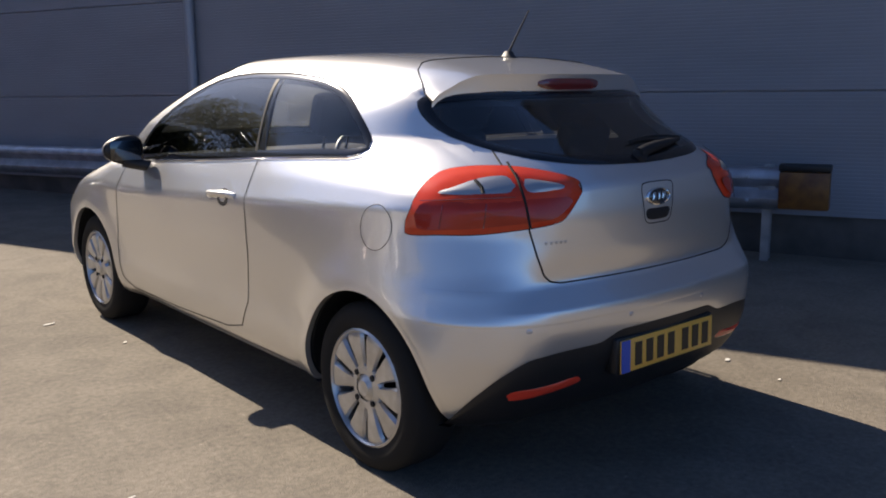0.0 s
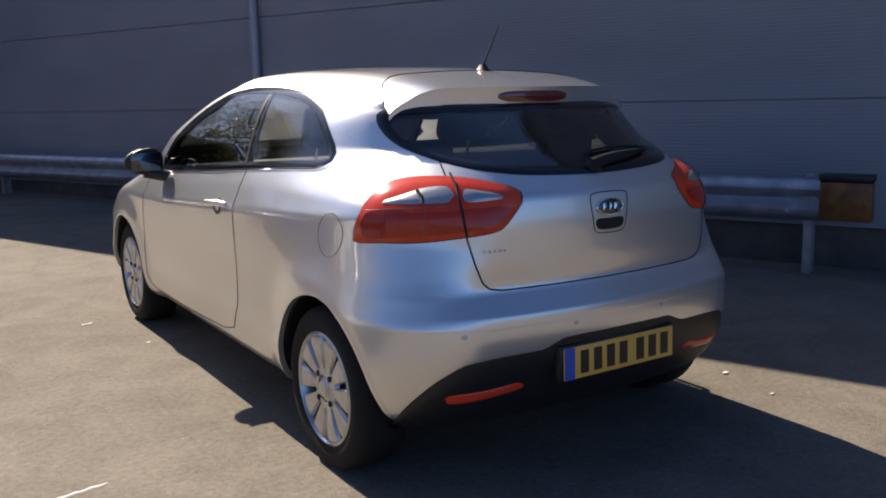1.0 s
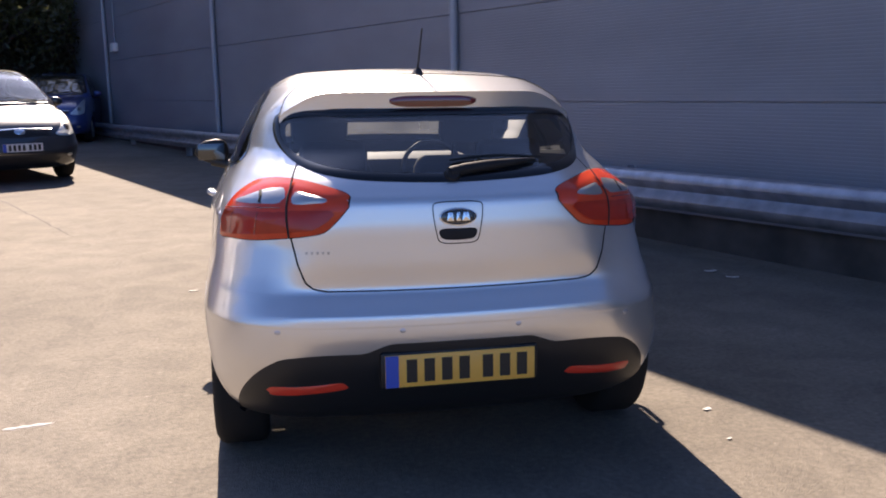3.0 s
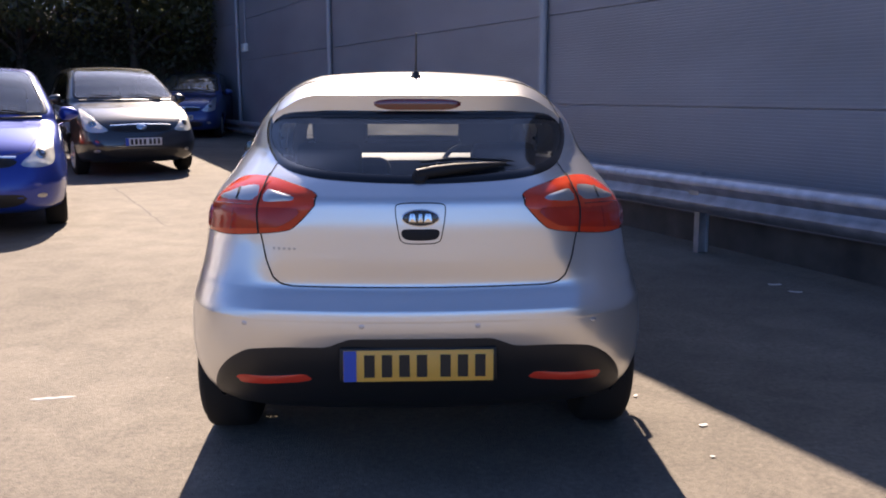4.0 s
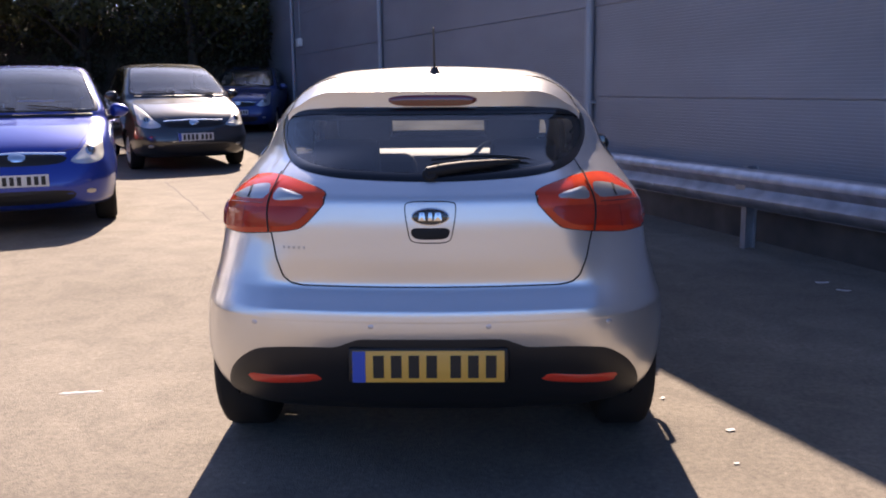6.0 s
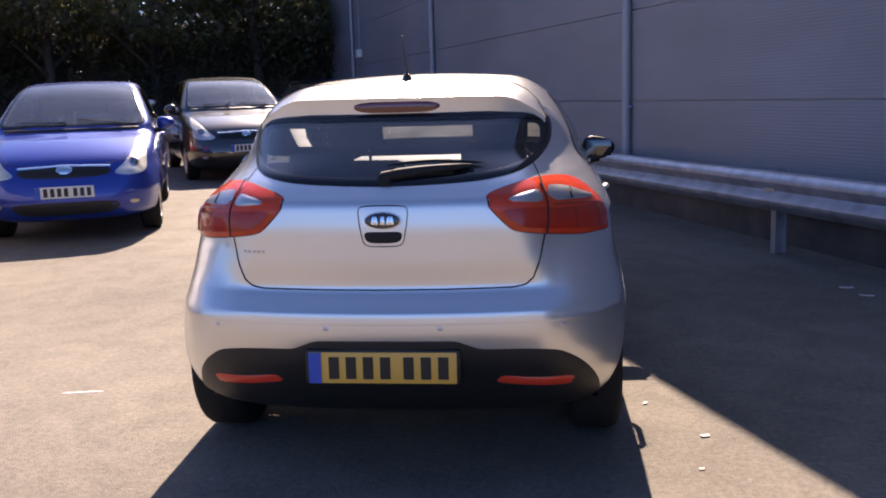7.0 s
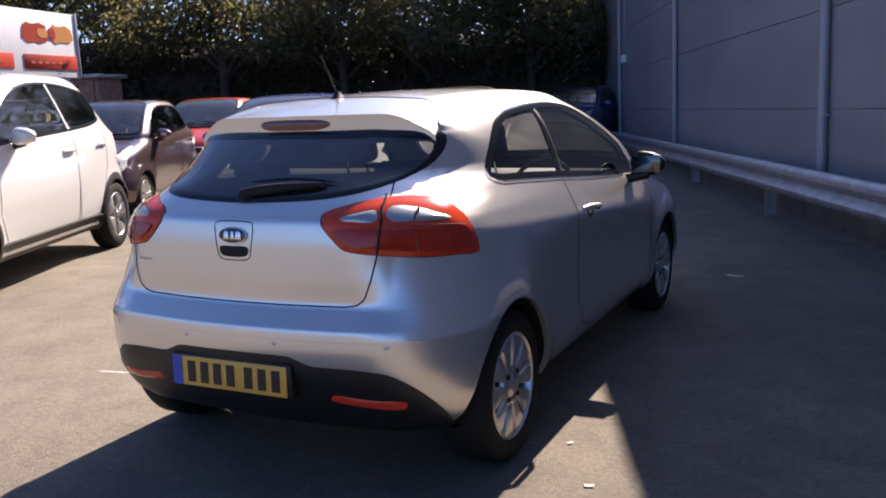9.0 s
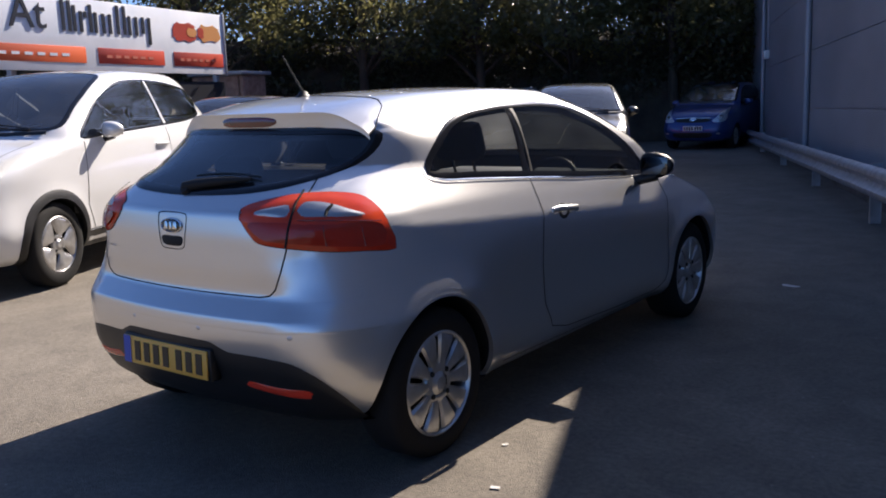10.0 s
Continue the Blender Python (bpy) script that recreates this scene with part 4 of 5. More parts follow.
    flap = np.array([(0.585 + 0.073 * math.cos(t), 0.862 + 0.075 * math.sin(t)) for t in np.linspace(0, 2 * math.pi, 60, endpoint=False)])
    part("fuel_flap_gap", seam_bm(S, "left", flap, 0.0032, 0.001, True, 90), FINEGAP, car)
    for s in (-1, 1):
        mirror(car, (s * 0.915, 2.53, 1.0), s, SILVER)
        for y in S.axles:
            wheel(car, s * 0.85, y, 0.298, 0.205)
    # nose
    for s in (-1, 1):
        q = rounded([(s * 0.42, 0.72), (s * 0.62, 0.78), (s * 0.70, 0.80), (s * 0.70, 0.70), (s * 0.55, 0.64), (s * 0.43, 0.64)], 40)
        part("headlamp", patch_bm(S, "front", q, [0.001, 0.008, 0.01], 5), REFLECT, car)
    cabin(S, car)
    part("parcel_shelf", box_bm((1.0, 0.42, 0.03), (0, 0.55, 0.98), 0.008), CABIN, car)
    return car


main_car()


# ---- ground and the warehouse wall ----
WALL_ROT = math.degrees(math.atan2(0.385, 0.923))


def wall_frame():
    """Along +y the wall runs away, -x is towards the cars; the footing falls a little."""
    return pose(1.6, 7.05, 0, 0, 0, WALL_ROT) @ pose(0, 0, 0, -0.85)


def ground():
    bm = bmesh.new()
    xs = [-900, -120, -40, -24] + [x * 1.5 for x in range(-12, 9)] + [18, 40, 120, 900]
    ys = [-900, -120, -40, -20] + [y * 1.5 for y in range(-8, 20)] + [36, 60, 120, 900]
    v = [[bm.verts.new((x, y, 0)) for x in xs] for y in ys]
    for j in range(len(ys) - 1):
        for i in range(len(xs) - 1):
            bm.faces.new((v[j][i], v[j][i + 1], v[j + 1][i + 1], v[j + 1][i]))
    g = link("ground", bm, ASPHALT)
    tagged(g, "worn pale grey-brown tarmac yard with fine cracks", "ground", kind="structure")


ground()


def warehouse():
    w = thing("wall_east", wall_frame(), "tall grey-blue ribbed metal cladding wall in shade", "wall", kind="structure")
    # panels with a fine horizontal rib, one course above another
    courses = [0.94, 0.96, 1.0, 1.0, 1.0, 0.86]
    part("plinth", box_bm((0.3, 46, 0.5), (0.165, -1, -0.02), 0.01), PLINTH, w)
    # the far bay's lower, unseen eaves are added to shift the shadow edge
    bays = [(-24.0, 4.0, courses), (4.0, 22.0, courses[:-1] + [0.34])]
    for y0, y1, rows in bays:
        z = 0.22
        for h in rows:
            bm = bmesh.new()
            prof = [(0.022, z), (0.022, z + 0.005)]
            n = int(h / 0.028)
            for i in range(n):
                a = z + 0.006 + (h - 0.012) * i / n
                s = (h - 0.012) / n
                prof += [(0.0, a), (0.0, a + s * 0.62), (0.0012, a + s * 0.7), (0.0012, a + s * 0.92)]
            prof += [(0.0, z + h - 0.006), (0.022, z + h - 0.005), (0.022, z + h)]
            ends = [[bm.verts.new((x, y, q)) for x, q in prof] for y in (y0, y1)]
            for i in range(len(prof) - 1):
                bm.faces.new((ends[0][i], ends[0][i + 1], ends[1][i + 1], ends[1][i]))
            part("cladding_panel", bm, CLADDING, w, smooth=False)
            z += h
        part("wall_core", box_bm((0.2, y1 - y0, z - 0.1), (0.125, (y0 + y1) / 2, z / 2 - 0.05)), STEELPOST, w, smooth=False)
        part("eaves_flashing", box_bm((0.34, y1 - y0 + 0.05, 0.16), (0.09, (y0 + y1) / 2, z + 0.06), 0.02), STEELPOST, w)
    for s in (-14.9, -7.45, 0.0, 7.45, 14.9):
        part("downpipe", tube_bm([(-0.055, s, 0.25), (-0.055, s, 5.4)], 0.05, 14), STEELPOST, w)
        for zz in (1.1, 3.0, 4.9):
            part("pipe_bracket", box_bm((0.06, 0.15, 0.03), (-0.03, s, zz), 0.004), STEELPOST, w)


PLINTH = mat("stained_concrete", (0.2, 0.18, 0.16), 0.9)
noisy(PLINTH, [(0.3, (0.05, 0.045, 0.042)), (0.7, (0.12, 0.105, 0.095))], 3, 8)
warehouse()


def crash_barrier():
    b = thing("crash_barrier", wall_frame(), "galvanised steel crash barrier standing along the wall", "barrier")
    x, top = -0.36, 0.62
    prof = [(0.0, 0.0), (-0.045, -0.02), (-0.07, -0.055), (-0.07, -0.085), (-0.015, -0.125), (0.0, -0.155), (-0.015, -0.185), (-0.07, -0.225), (-0.07, -0.255), (-0.045, -0.29), (0.0, -0.31)]
    for y0 in np.arange(-5.84, 21, 3.8):
        bm = bmesh.new()
        y1 = min(y0 + 3.9, 22)
        rows = []
        for y in (y0, y1):
            lap = 0.004 if y == y0 else 0.0
            rows.append([bm.verts.new((x + px - lap, y, top + pz)) for px, pz in prof] + [bm.verts.new((x + px + 0.008 - lap, y, top + pz)) for px, pz in prof[::-1]])
        n = len(rows[0])
        for i in range(n):
            bm.faces.new((rows[0][i], rows[0][(i + 1) % n], rows[1][(i + 1) % n], rows[1][i]))
        bm.faces.new(rows[0])
        bm.faces.new(rows[1])
        part("rail", bm, GALV, b)
        for k in (0.25,):
            for zz in (-0.07, -0.24):
                bolt = lathe_bm([(0.018, 0.0), (0.016, -0.012), (0.0, -0.016)], 10)
                bolt.transform(Matrix.Translation((x - 0.068, y0 + k, top + zz)))
                part("bolt", bolt, GALV, b)
    for y in (-5.72, -2.9, 0.9, 4.7, 8.5, 12.3, 16.1, 19.9):
        web = merge(box_bm((0.10, 0.006, 0.75), (x + 0.09, y, top - 0.365)), box_bm((0.006, 0.06, 0.75), (x + 0.04, y, top - 0.365)), box_bm((0.006, 0.06, 0.75), (x + 0.14, y, top - 0.365)))
        part("post", web, GALV, b, smooth=False)
        part("spacer_block", box_bm((0.05, 0.12, 0.2), (x + 0.014, y, top - 0.155), 0.006), GALV, b)
    end = thing("barrier_end_marker", wall_frame(), "amber and black reflective block on the barrier end", "marker")
    part("block", box_bm((0.12, 0.34, 0.27), (x - 0.03, -5.98, top - 0.16), 0.012), HAZARD, end)
    part("cap", box_bm((0.13, 0.35, 0.05), (x - 0.03, -5.98, top + 0.004), 0.01), PLASTIC, end)
    part("bracket", box_bm((0.04, 0.4, 0.2), (x + 0.05, -5.92, top - 0.16), 0.005), GALV, end)


crash_barrier()


# ---- parked cars ----
def front_face(S, car, colour, k, plate=True, wide=1.0):
    """Headlamps, grille, intake, plate and fog lamps on a nose; k scales heights."""
    for s in (-1, 1):
        q = rounded([(s * 0.46 * wide, 0.615 * k), (s * 0.55 * wide, 0.70 * k), (s * 0.64 * wide, 0.81 * k), (s * 0.70 * wide, 0.885 * k), (s * 0.735 * wide, 0.87 * k), (s * 0.75 * wide, 0.74 * k), (s * 0.735 * wide, 0.62 * k), (s * 0.6 * wide, 0.588 * k)], 44)
        lamp = new("headlamp")
        lamp.parent = car
        part("lamp_housing", patch_bm(S, "front", q, [0.001, 0.007, 0.008], 5), HEADLAMP, lamp)
        c = np.array([(s * 0.64 * wide + 0.05 * math.cos(t), 0.70 * k + 0.05 * math.sin(t)) for t in np.linspace(0, 2 * math.pi, 24, endpoint=False)])
        part("projector", patch_bm(S, "front", c, [0.008, 0.014, 0.008], 4), CHROME, lamp)
        part("lens", patch_bm(S, "front", q, [0.002, 0.018, 0.022], 5), CLEAR, lamp).visible_shadow = False
        f = np.array([(s * 0.62 * wide + 0.042 * math.cos(t), 0.35 * k + 0.022 * math.sin(t)) for t in np.linspace(0, 2 * math.pi, 24, endpoint=False)])
        part("fog_lamp", patch_bm(S, "front", f, [0.001, 0.006, 0.004], 4), REFLECT, car)
    gr = rounded([(-0.40 * wide, 0.66 * k), (0, 0.68 * k), (0.40 * wide, 0.66 * k), (0.36 * wide, 0.60 * k), (0, 0.585 * k), (-0.36 * wide, 0.60 * k)], 44)
    part("grille", patch_bm(S, "front", gr, [0.001, 0.004, 0.003], 4), PLASTIC, car)
    for k2 in (-0.5, 0.0, 0.5):
        part("grille_slat", seam_bm(S, "front", [(-0.36 * wide, (0.628 + 0.03 * k2) * k), (0, (0.634 + 0.034 * k2) * k), (0.36 * wide, (0.628 + 0.03 * k2) * k)], 0.007, 0.005, n=24), SATIN, car)
    part("grille_bar", seam_bm(S, "front", [(-0.42 * wide, 0.675 * k), (0, 0.69 * k), (0.42 * wide, 0.675 * k)], 0.022, 0.006), CHROME, car)
    bd = np.array([(0.075 * math.cos(t), 0.655 * k + 0.038 * math.sin(t)) for t in np.linspace(0, 2 * math.pi, 28, endpoint=False)])
    part("badge", patch_bm(S, "front", bd, [0.004, 0.016, 0.016], 3), CHROME, car)
    it = rounded([(-0.46 * wide, 0.36 * k), (0, 0.375 * k), (0.46 * wide, 0.36 * k), (0.40 * wide, 0.27 * k), (0, 0.255 * k), (-0.40 * wide, 0.27 * k)], 44)
    part("lower_intake", patch_bm(S, "front", it, [0.001, 0.004, 0.003], 4), PLASTIC, car)
    if plate:
        y = float(S.put("front", [(0, 0.46 * k)])[0, 1])
        number_plate(car, pose(0, y + 0.008, 0.465 * k, 0, 0, 180), PLATEWHITE)
    part("bonnet_gap", seam_bm(S, "top", [(-0.64 * wide, S.length * 0.77), (-0.62 * wide, S.length * 0.88), (-0.53 * wide, S.length * 0.945), (0, S.length * 0.978), (0.53 * wide, S.length * 0.945), (0.62 * wide, S.length * 0.88), (0.64 * wide, S.length * 0.77)], 0.0045, 0.001, n=90), GAP, car)


def parked_car(name, label, nose, facing, colour, sx=1.0, sy=1.0, sz=1.0, arch=0.335, floor=0.2, r=0.298, rim=0.2, spokes=10, cladding=False, rails=None, style="hatch"):
    S = scaled(sx, sy, sz, arch, floor, r)
    a = Vector((*facing, 0)).normalized()
    at = Vector((*nose, 0)) - a * S.length
    car = thing(name, Matrix.Translation(at) @ Matrix.Rotation(math.atan2(-a.x, a.y), 4, "Z"), label, "car")
    rear_top = (0.74, 1.235) if style == "hatch" else (0.55, 1.25)
    dlo = rounded([(2.80 * sy, 0.955 * sz), (2.4 * sy, 0.965 * sz), (1.9 * sy, 0.985 * sz), (1.3 * sy, 1.01 * sz), (0.9 * sy, 1.035 * sz), (0.66 * sy, 1.075 * sz), (0.64 * sy, 1.13 * sz), (rear_top[0] * sy, rear_top[1] * sz), (1.0 * sy, 1.335 * sz), (1.5 * sy, 1.37 * sz), (1.95 * sy, 1.35 * sz), (2.3 * sy, 1.26 * sz), (2.55 * sy, 1.13 * sz)], 100)
    half = [(0.0, 1.03), (0.4, 1.04), (0.56, 1.08), (0.56, 1.18), (0.5, 1.28), (0.0, 1.31)]
    rear = rounded([(x * sx, z * sz) for x, z in half] + [(-x * sx, z * sz) for x, z in half[-2:0:-1]], 70)
    scr = rounded([(x * sx, y * sy) for x, y in [(-0.71, 2.93), (-0.4, 3.0), (0.0, 3.03), (0.4, 3.0), (0.71, 2.93), (0.68, 2.6), (0.615, 2.24), (0.55, 2.07), (0.3, 2.02), (0.0, 2.0), (-0.3, 2.02), (-0.55, 2.07), (-0.615, 2.24), (-0.68, 2.6)]], 84)
    cuts = [("left", inset(dlo, 0.02)), ("right", inset(dlo, 0.02)), ("rear", inset(rear, 0.03)), ("top", inset(scr, 0.03))]
    part("body", shell_bm(S, 0.045, cuts), colour, car)
    part("cabin_lining", shell_bm(S, 0.06, cuts, 0.035), CABIN, car)
    wheel_wells(S, car)
    for ax in S.axles:
        for s in ("left", "right"):
            arch_lip(S, ax, s, 0.07 if cladding else 0.022, 0.008 if cladding else 0.003, PLASTIC if cladding else colour, car)
    part("window_border", patch_bm(S, "rear", rear, [0.001, 0.005, 0.003], 4, inset(rear, 0.04)), FRIT, car)
    part("rear_window", patch_bm(S, "rear", inset(rear, 0.03), [0.0025] * 2, 6), WINDOW, car).visible_shadow = False
    part("window_border", patch_bm(S, "top", scr, [0.001, 0.004, 0.003], 4, inset(scr, 0.04)), FRIT, car)
    part("windscreen", patch_bm(S, "top", inset(scr, 0.03), [0.0025] * 2, 6), GLARESCREEN, car).visible_shadow = False
    side_glass(S, car, dlo, [((1.42 * sy, 1.012 * sz), (1.50 * sy, 1.36 * sz), (1.50 * sy, 1.008 * sz), (1.56 * sy, 1.36 * sz))])
    for s in ("left", "right"):
        for line in ([(1.47, 1.0), (1.47, 0.6), (1.50, 0.3), (2.7, 0.28), (2.82, 0.5), (2.78, 0.93)], [(1.47, 1.0), (1.47, 0.6), (1.45, 0.3), (1.1, 0.28), (0.98, 0.45), (0.80, 0.7), (0.72, 1.03)]):
            part("door_gap", seam_bm(S, s, [(y * sy, z * sz) for y, z in line], 0.007, 0.0015, n=80), GAP, car)
        for y in (1.62, 0.92):
            q = S.put(s, [((y + d) * sy, (0.86 + 0.02 * (y < 1)) * sz) for d in (0.1, 0.07, 0.0, -0.07, -0.1)], 0.022)
            q[0] = S.put(s, [((y + 0.1) * sy, 0.86 * sz)], 0.002)[0]
            q[-1] = S.put(s, [((y - 0.1) * sy, 0.86 * sz)], 0.002)[0]
            part("door_handle", tube_bm(q, 0.014, 8), colour, car)
    if cladding:
        for s in ("left", "right"):
            q = np.array([(1.43 * sy, 1.02 * sz), (1.475 * sy, 1.018 * sz), (1.53 * sy, 1.355 * sz), (1.50 * sy, 1.355 * sz)])
            q = np.vstack([np.linspace(q[i], q[(i + 1) % 4], 8, endpoint=False) for i in range(4)])
            part("door_frame_strip", patch_bm(S, s, q, [0.004, 0.009, 0.009], 3), colour, car)
            uv0 = np.linspace(S.axles[0] + arch + 0.03, S.axles[1] - arch - 0.03, 24)
            bm = bmesh.new()
            rows = [[bm.verts.new(v) for v in S.put(s, np.c_[uv0, [z] * 24], o)] for z, o in ((0.33 * sz, 0.001), (0.32 * sz, 0.01), (floor + 0.03, 0.01))]
            for p, q in zip(rows, rows[1:]):
                for i in range(23):
                    bm.faces.new((p[i], p[i + 1], q[i + 1], q[i]))
            part("sill_cladding", bm, PLASTIC, car)
    for s in (-1, 1):
        q = rounded([(s * 50, 0.84 * sz), (s * 50, 1.0 * sz), (s * 38, 1.02 * sz), (s * 27, 1.0 * sz), (s * 28, 0.86 * sz)], 40)
        part("tail_lamp", patch_bm(S, "turn", q, [0.001, 0.01, 0.014], 5), REDLENS, car)
        mirror(car, (s * (0.86 * sx + 0.07), 2.5 * sy, 1.0 * sz), s, colour)
        for y in S.axles:
            wheel(car, s * (0.86 * sx - 0.03), y, r, rim, spokes)
        if rails:
            q = S.put("top", [(s * 0.50 * sx, y * sy) for y in (0.75, 0.8, 1.2, 1.6, 1.95, 2.0)], 0.045)
            q[0, 2] -= 0.05
            q[-1, 2] -= 0.05
            part("roof_rail", tube_bm(q, 0.014, 8), CHROME if rails == "chrome" else PLASTIC, car)
    part("cowl_panel", seam_bm(S, "top", [(-0.66 * sx, 2.985 * sy), (-0.35 * sx, 3.045 * sy), (0, 3.065 * sy), (0.35 * sx, 3.045 * sy), (0.66 * sx, 2.985 * sy)], 0.05, 0.003, n=40), PLASTIC, car)
    for x0 in (-0.52, 0.06):
        sweep = S.put("top", [((x0 + 0.052 * i) * sx, (2.985 - 0.006 * i) * sy) for i in range(10)], 0.018)
        part("windscreen_wiper", tube_bm(sweep, [0.012, 0.01] + [0.007] * 7 + [0.004], 6), PLASTIC, car)
    front_face(S, car, colour, sz, wide=sx)
    cabin(S, car, sz)
    return car


AX = (0.43, -0.90)
parked_car("suv_car", "white sport utility car with dark wheel arch trim", (-4.30, 0.58), AX, WHITE, 1.07, 1.095, 1.24, 0.375, 0.24, 0.345, 0.225, 5, True, None, "suv")
parked_car("small_car", "dark maroon small car parked behind a white one", (-7.05, 5.3), AX, MAROON, 0.95, 0.9, 1.08)
parked_car("small_hatchback", "bright blue small hatchback with white front plate", (-3.86, 4.97), (0.36, -0.93), BLUE, 0.985, 0.975, 1.06)
parked_car("red_hatchback", "red hatchback parked in the back row", (-8.55, 9.1), AX, RED, 0.97, 0.95, 1.1)
parked_car("black_hatchback", "black hatchback glinting in the sun by the far trees", (-3.8, 10.35), (0.47, -0.88), BLACK, 1.04, 1.05, 1.11)
parked_car("estate_car", "pale silver car with roof rails in the far row", (-8.4, 15.2), AX, GREYCAR, 1.03, 1.08, 1.14, 0.35, 0.2, 0.31, 0.21, 10, False, "chrome", "suv")
parked_car("dark_blue_car", "dark blue car with white front plate under the trees", (-5.25, 18.8), (0.06, -1.0), NAVY, 1.0, 1.05, 1.12)


# ---- sign, trees and the far edge ----
def billboard():
    """A hoarding on posts; its face looks along local -y, x runs from its near end to its far end."""
    n = Vector((-0.23, 0.97, 0)).normalized()
    b = thing("billboard", Matrix.Translation((-14.5, 12.4, 0)) @ Matrix.Rotation(math.atan2(n.y, n.x), 4, "Z"), "white advertising hoarding with dark lettering and red panels", "sign")
    L, z0, z1 = 12.0, 2.2, 3.6
    part("board", box_bm((L, 0.06, z1 - z0), (-L / 2, 0, (z0 + z1) / 2), 0.01), SIGNWHITE, b)
    part("edge_trim", box_bm((0.07, 0.1, z1 - z0 + 0.06), (0.02, 0, (z0 + z1) / 2), 0.01), STEELPOST, b)
    for x in (-0.2, -3.1, -6.1, -9.1, -11.8):
        part("support_post", box_bm((0.12, 0.12, z1), (x, 0.12, z1 / 2), 0.01), STEELPOST, b)
    # plain dark sheet fills the space under the board
    part("dark_lower_sheet", box_bm((L, 0.04, 1.95), (-L / 2, 0.05, 1.05)), SIGNINK, b)
    for x0, x1, mt in ((-1.84, -0.08, SIGNRED), (-4.1, -2.16, SIGNRED), (-6.75, -4.43, SIGNORANGE), (-9.2, -7.0, SIGNORANGE)):
        part("red_panel", box_bm((x1 - x0, 0.012, 0.31), ((x0 + x1) / 2, -0.037, 2.52), 0.003), mt, b)
        for k in range(6):
            part("lettering_bar", box_bm(((x1 - x0) * 0.075, 0.006, 0.055), (x0 + (x1 - x0) * (0.15 + 0.125 * k), -0.046, 2.51)), SIGNPINK if mt is SIGNRED else SIGNWHITE, b, smooth=False)
    rnd = random.Random(8)
    for x, w, h, mt in ((-1.42, 0.86, 0.42, SIGNRED), (-0.55, 0.84, 0.40, SIGNAMBER), (-1.18, 0.34, 0.2, SIGNAMBER), (-0.86, 0.22, 0.24, SIGNRED)):
        deep = 0.008 if w > 0.5 else 0.013
        ring = [(w / 2 * math.copysign(abs(math.cos(k * math.pi / 14)) ** 0.6, math.cos(k * math.pi / 14)) * rnd.uniform(0.84, 1.06), h / 2 * math.copysign(abs(math.sin(k * math.pi / 14)) ** 0.6, math.sin(k * math.pi / 14)) * rnd.uniform(0.78, 1.1)) for k in range(28)]
        bm = bmesh.new()
        f = bm.faces.new([bm.verts.new((x + u, -0.032, 3.13 + v)) for u, v in ring])
        r = bmesh.ops.extrude_face_region(bm, geom=[f])
        bmesh.ops.translate(bm, verts=[v for v in r["geom"] if isinstance(v, bmesh.types.BMVert)], vec=(0, -deep, 0))
        part("emblem", bm, mt, b, smooth=False)
    # the short word stands as letters, the trade name as upright shapes of its size
    cu = bpy.data.curves.new("word", "FONT")
    cu.body, cu.size, cu.extrude, cu.align_x = "At", 0.84, 0.008, "LEFT"
    tmp = new("word", cu)
    tmp.matrix_basis = pose(-6.18, -0.045, 2.98, 90)
    bpy.context.view_layer.update()
    me = bpy.data.meshes.new_from_object(tmp.evaluated_get(bpy.context.evaluated_depsgraph_get()))
    me.transform(tmp.matrix_basis)
    bpy.data.objects.remove(tmp)
    word = new("lettering", me)
    me.materials.append(SIGNINK)
    word.parent = b
    # each character is a group of upright strokes
    for x, strokes in ((-4.97, ((0.0, 0.58, 0), (0.16, 0.58, 0), (0.28, 0.5, 0))), (-4.52, ((0.0, 0.40, 0), (0.12, 0.40, 0.28))), (-4.27, ((0.0, 0.54, 0),)), (-4.14, ((0.0, 0.40, 0), (0.21, 0.39, 0))), (-3.75, ((0.0, 0.39, 0), (0.22, 0.58, 0))), (-3.34, ((0.0, 0.58, 0),)), (-3.20, ((0.0, 0.39, 0), (0.2, 0.39, 0))), (-2.80, ((0.0, 0.40, 0.05), (0.19, 0.40, -0.17)))):
        for d, top, low in strokes:
            part("lettering_bar", box_bm((0.088, 0.012, top - low), (x + d + 0.045, -0.04, 2.965 + (top + low) / 2), 0.004), SIGNINK, b, smooth=False)


billboard()


def leaf_mesh(name, blobs, count, size, seed, material=None):
    rnd = np.random.default_rng(seed)
    w = np.array([b[3] ** 2 for b in blobs])
    pick = rnd.choice(len(blobs), count, p=w / w.sum())
    B = np.array(blobs)[pick]
    d = rnd.normal(size=(count, 3))
    d /= np.linalg.norm(d, axis=1, keepdims=True)
    c = B[:, :3] + d * (B[:, 3] * (0.55 + 0.5 * rnd.random(count)))[:, None] * np.array([1, 1, 0.8])
    t = rnd.normal(size=(count, 3))
    t /= np.linalg.norm(t, axis=1, keepdims=True)
    b = np.cross(t, rnd.normal(size=(count, 3)))
    b /= np.linalg.norm(b, axis=1, keepdims=True) + 1e-9
    n = np.cross(t, b)
    s = (size * (0.6 + 0.8 * rnd.random(count)))[:, None]
    v = np.stack([c - t * s, c + b * s * 0.45 + n * s * 0.12, c + t * s, c - b * s * 0.45 + n * s * 0.12], 1).reshape(-1, 3)
    me = bpy.data.meshes.new(name)
    me.from_pydata(v.tolist(), [], np.arange(len(v)).reshape(-1, 4).tolist())
    me.materials.append(material or LEAF)
    return me


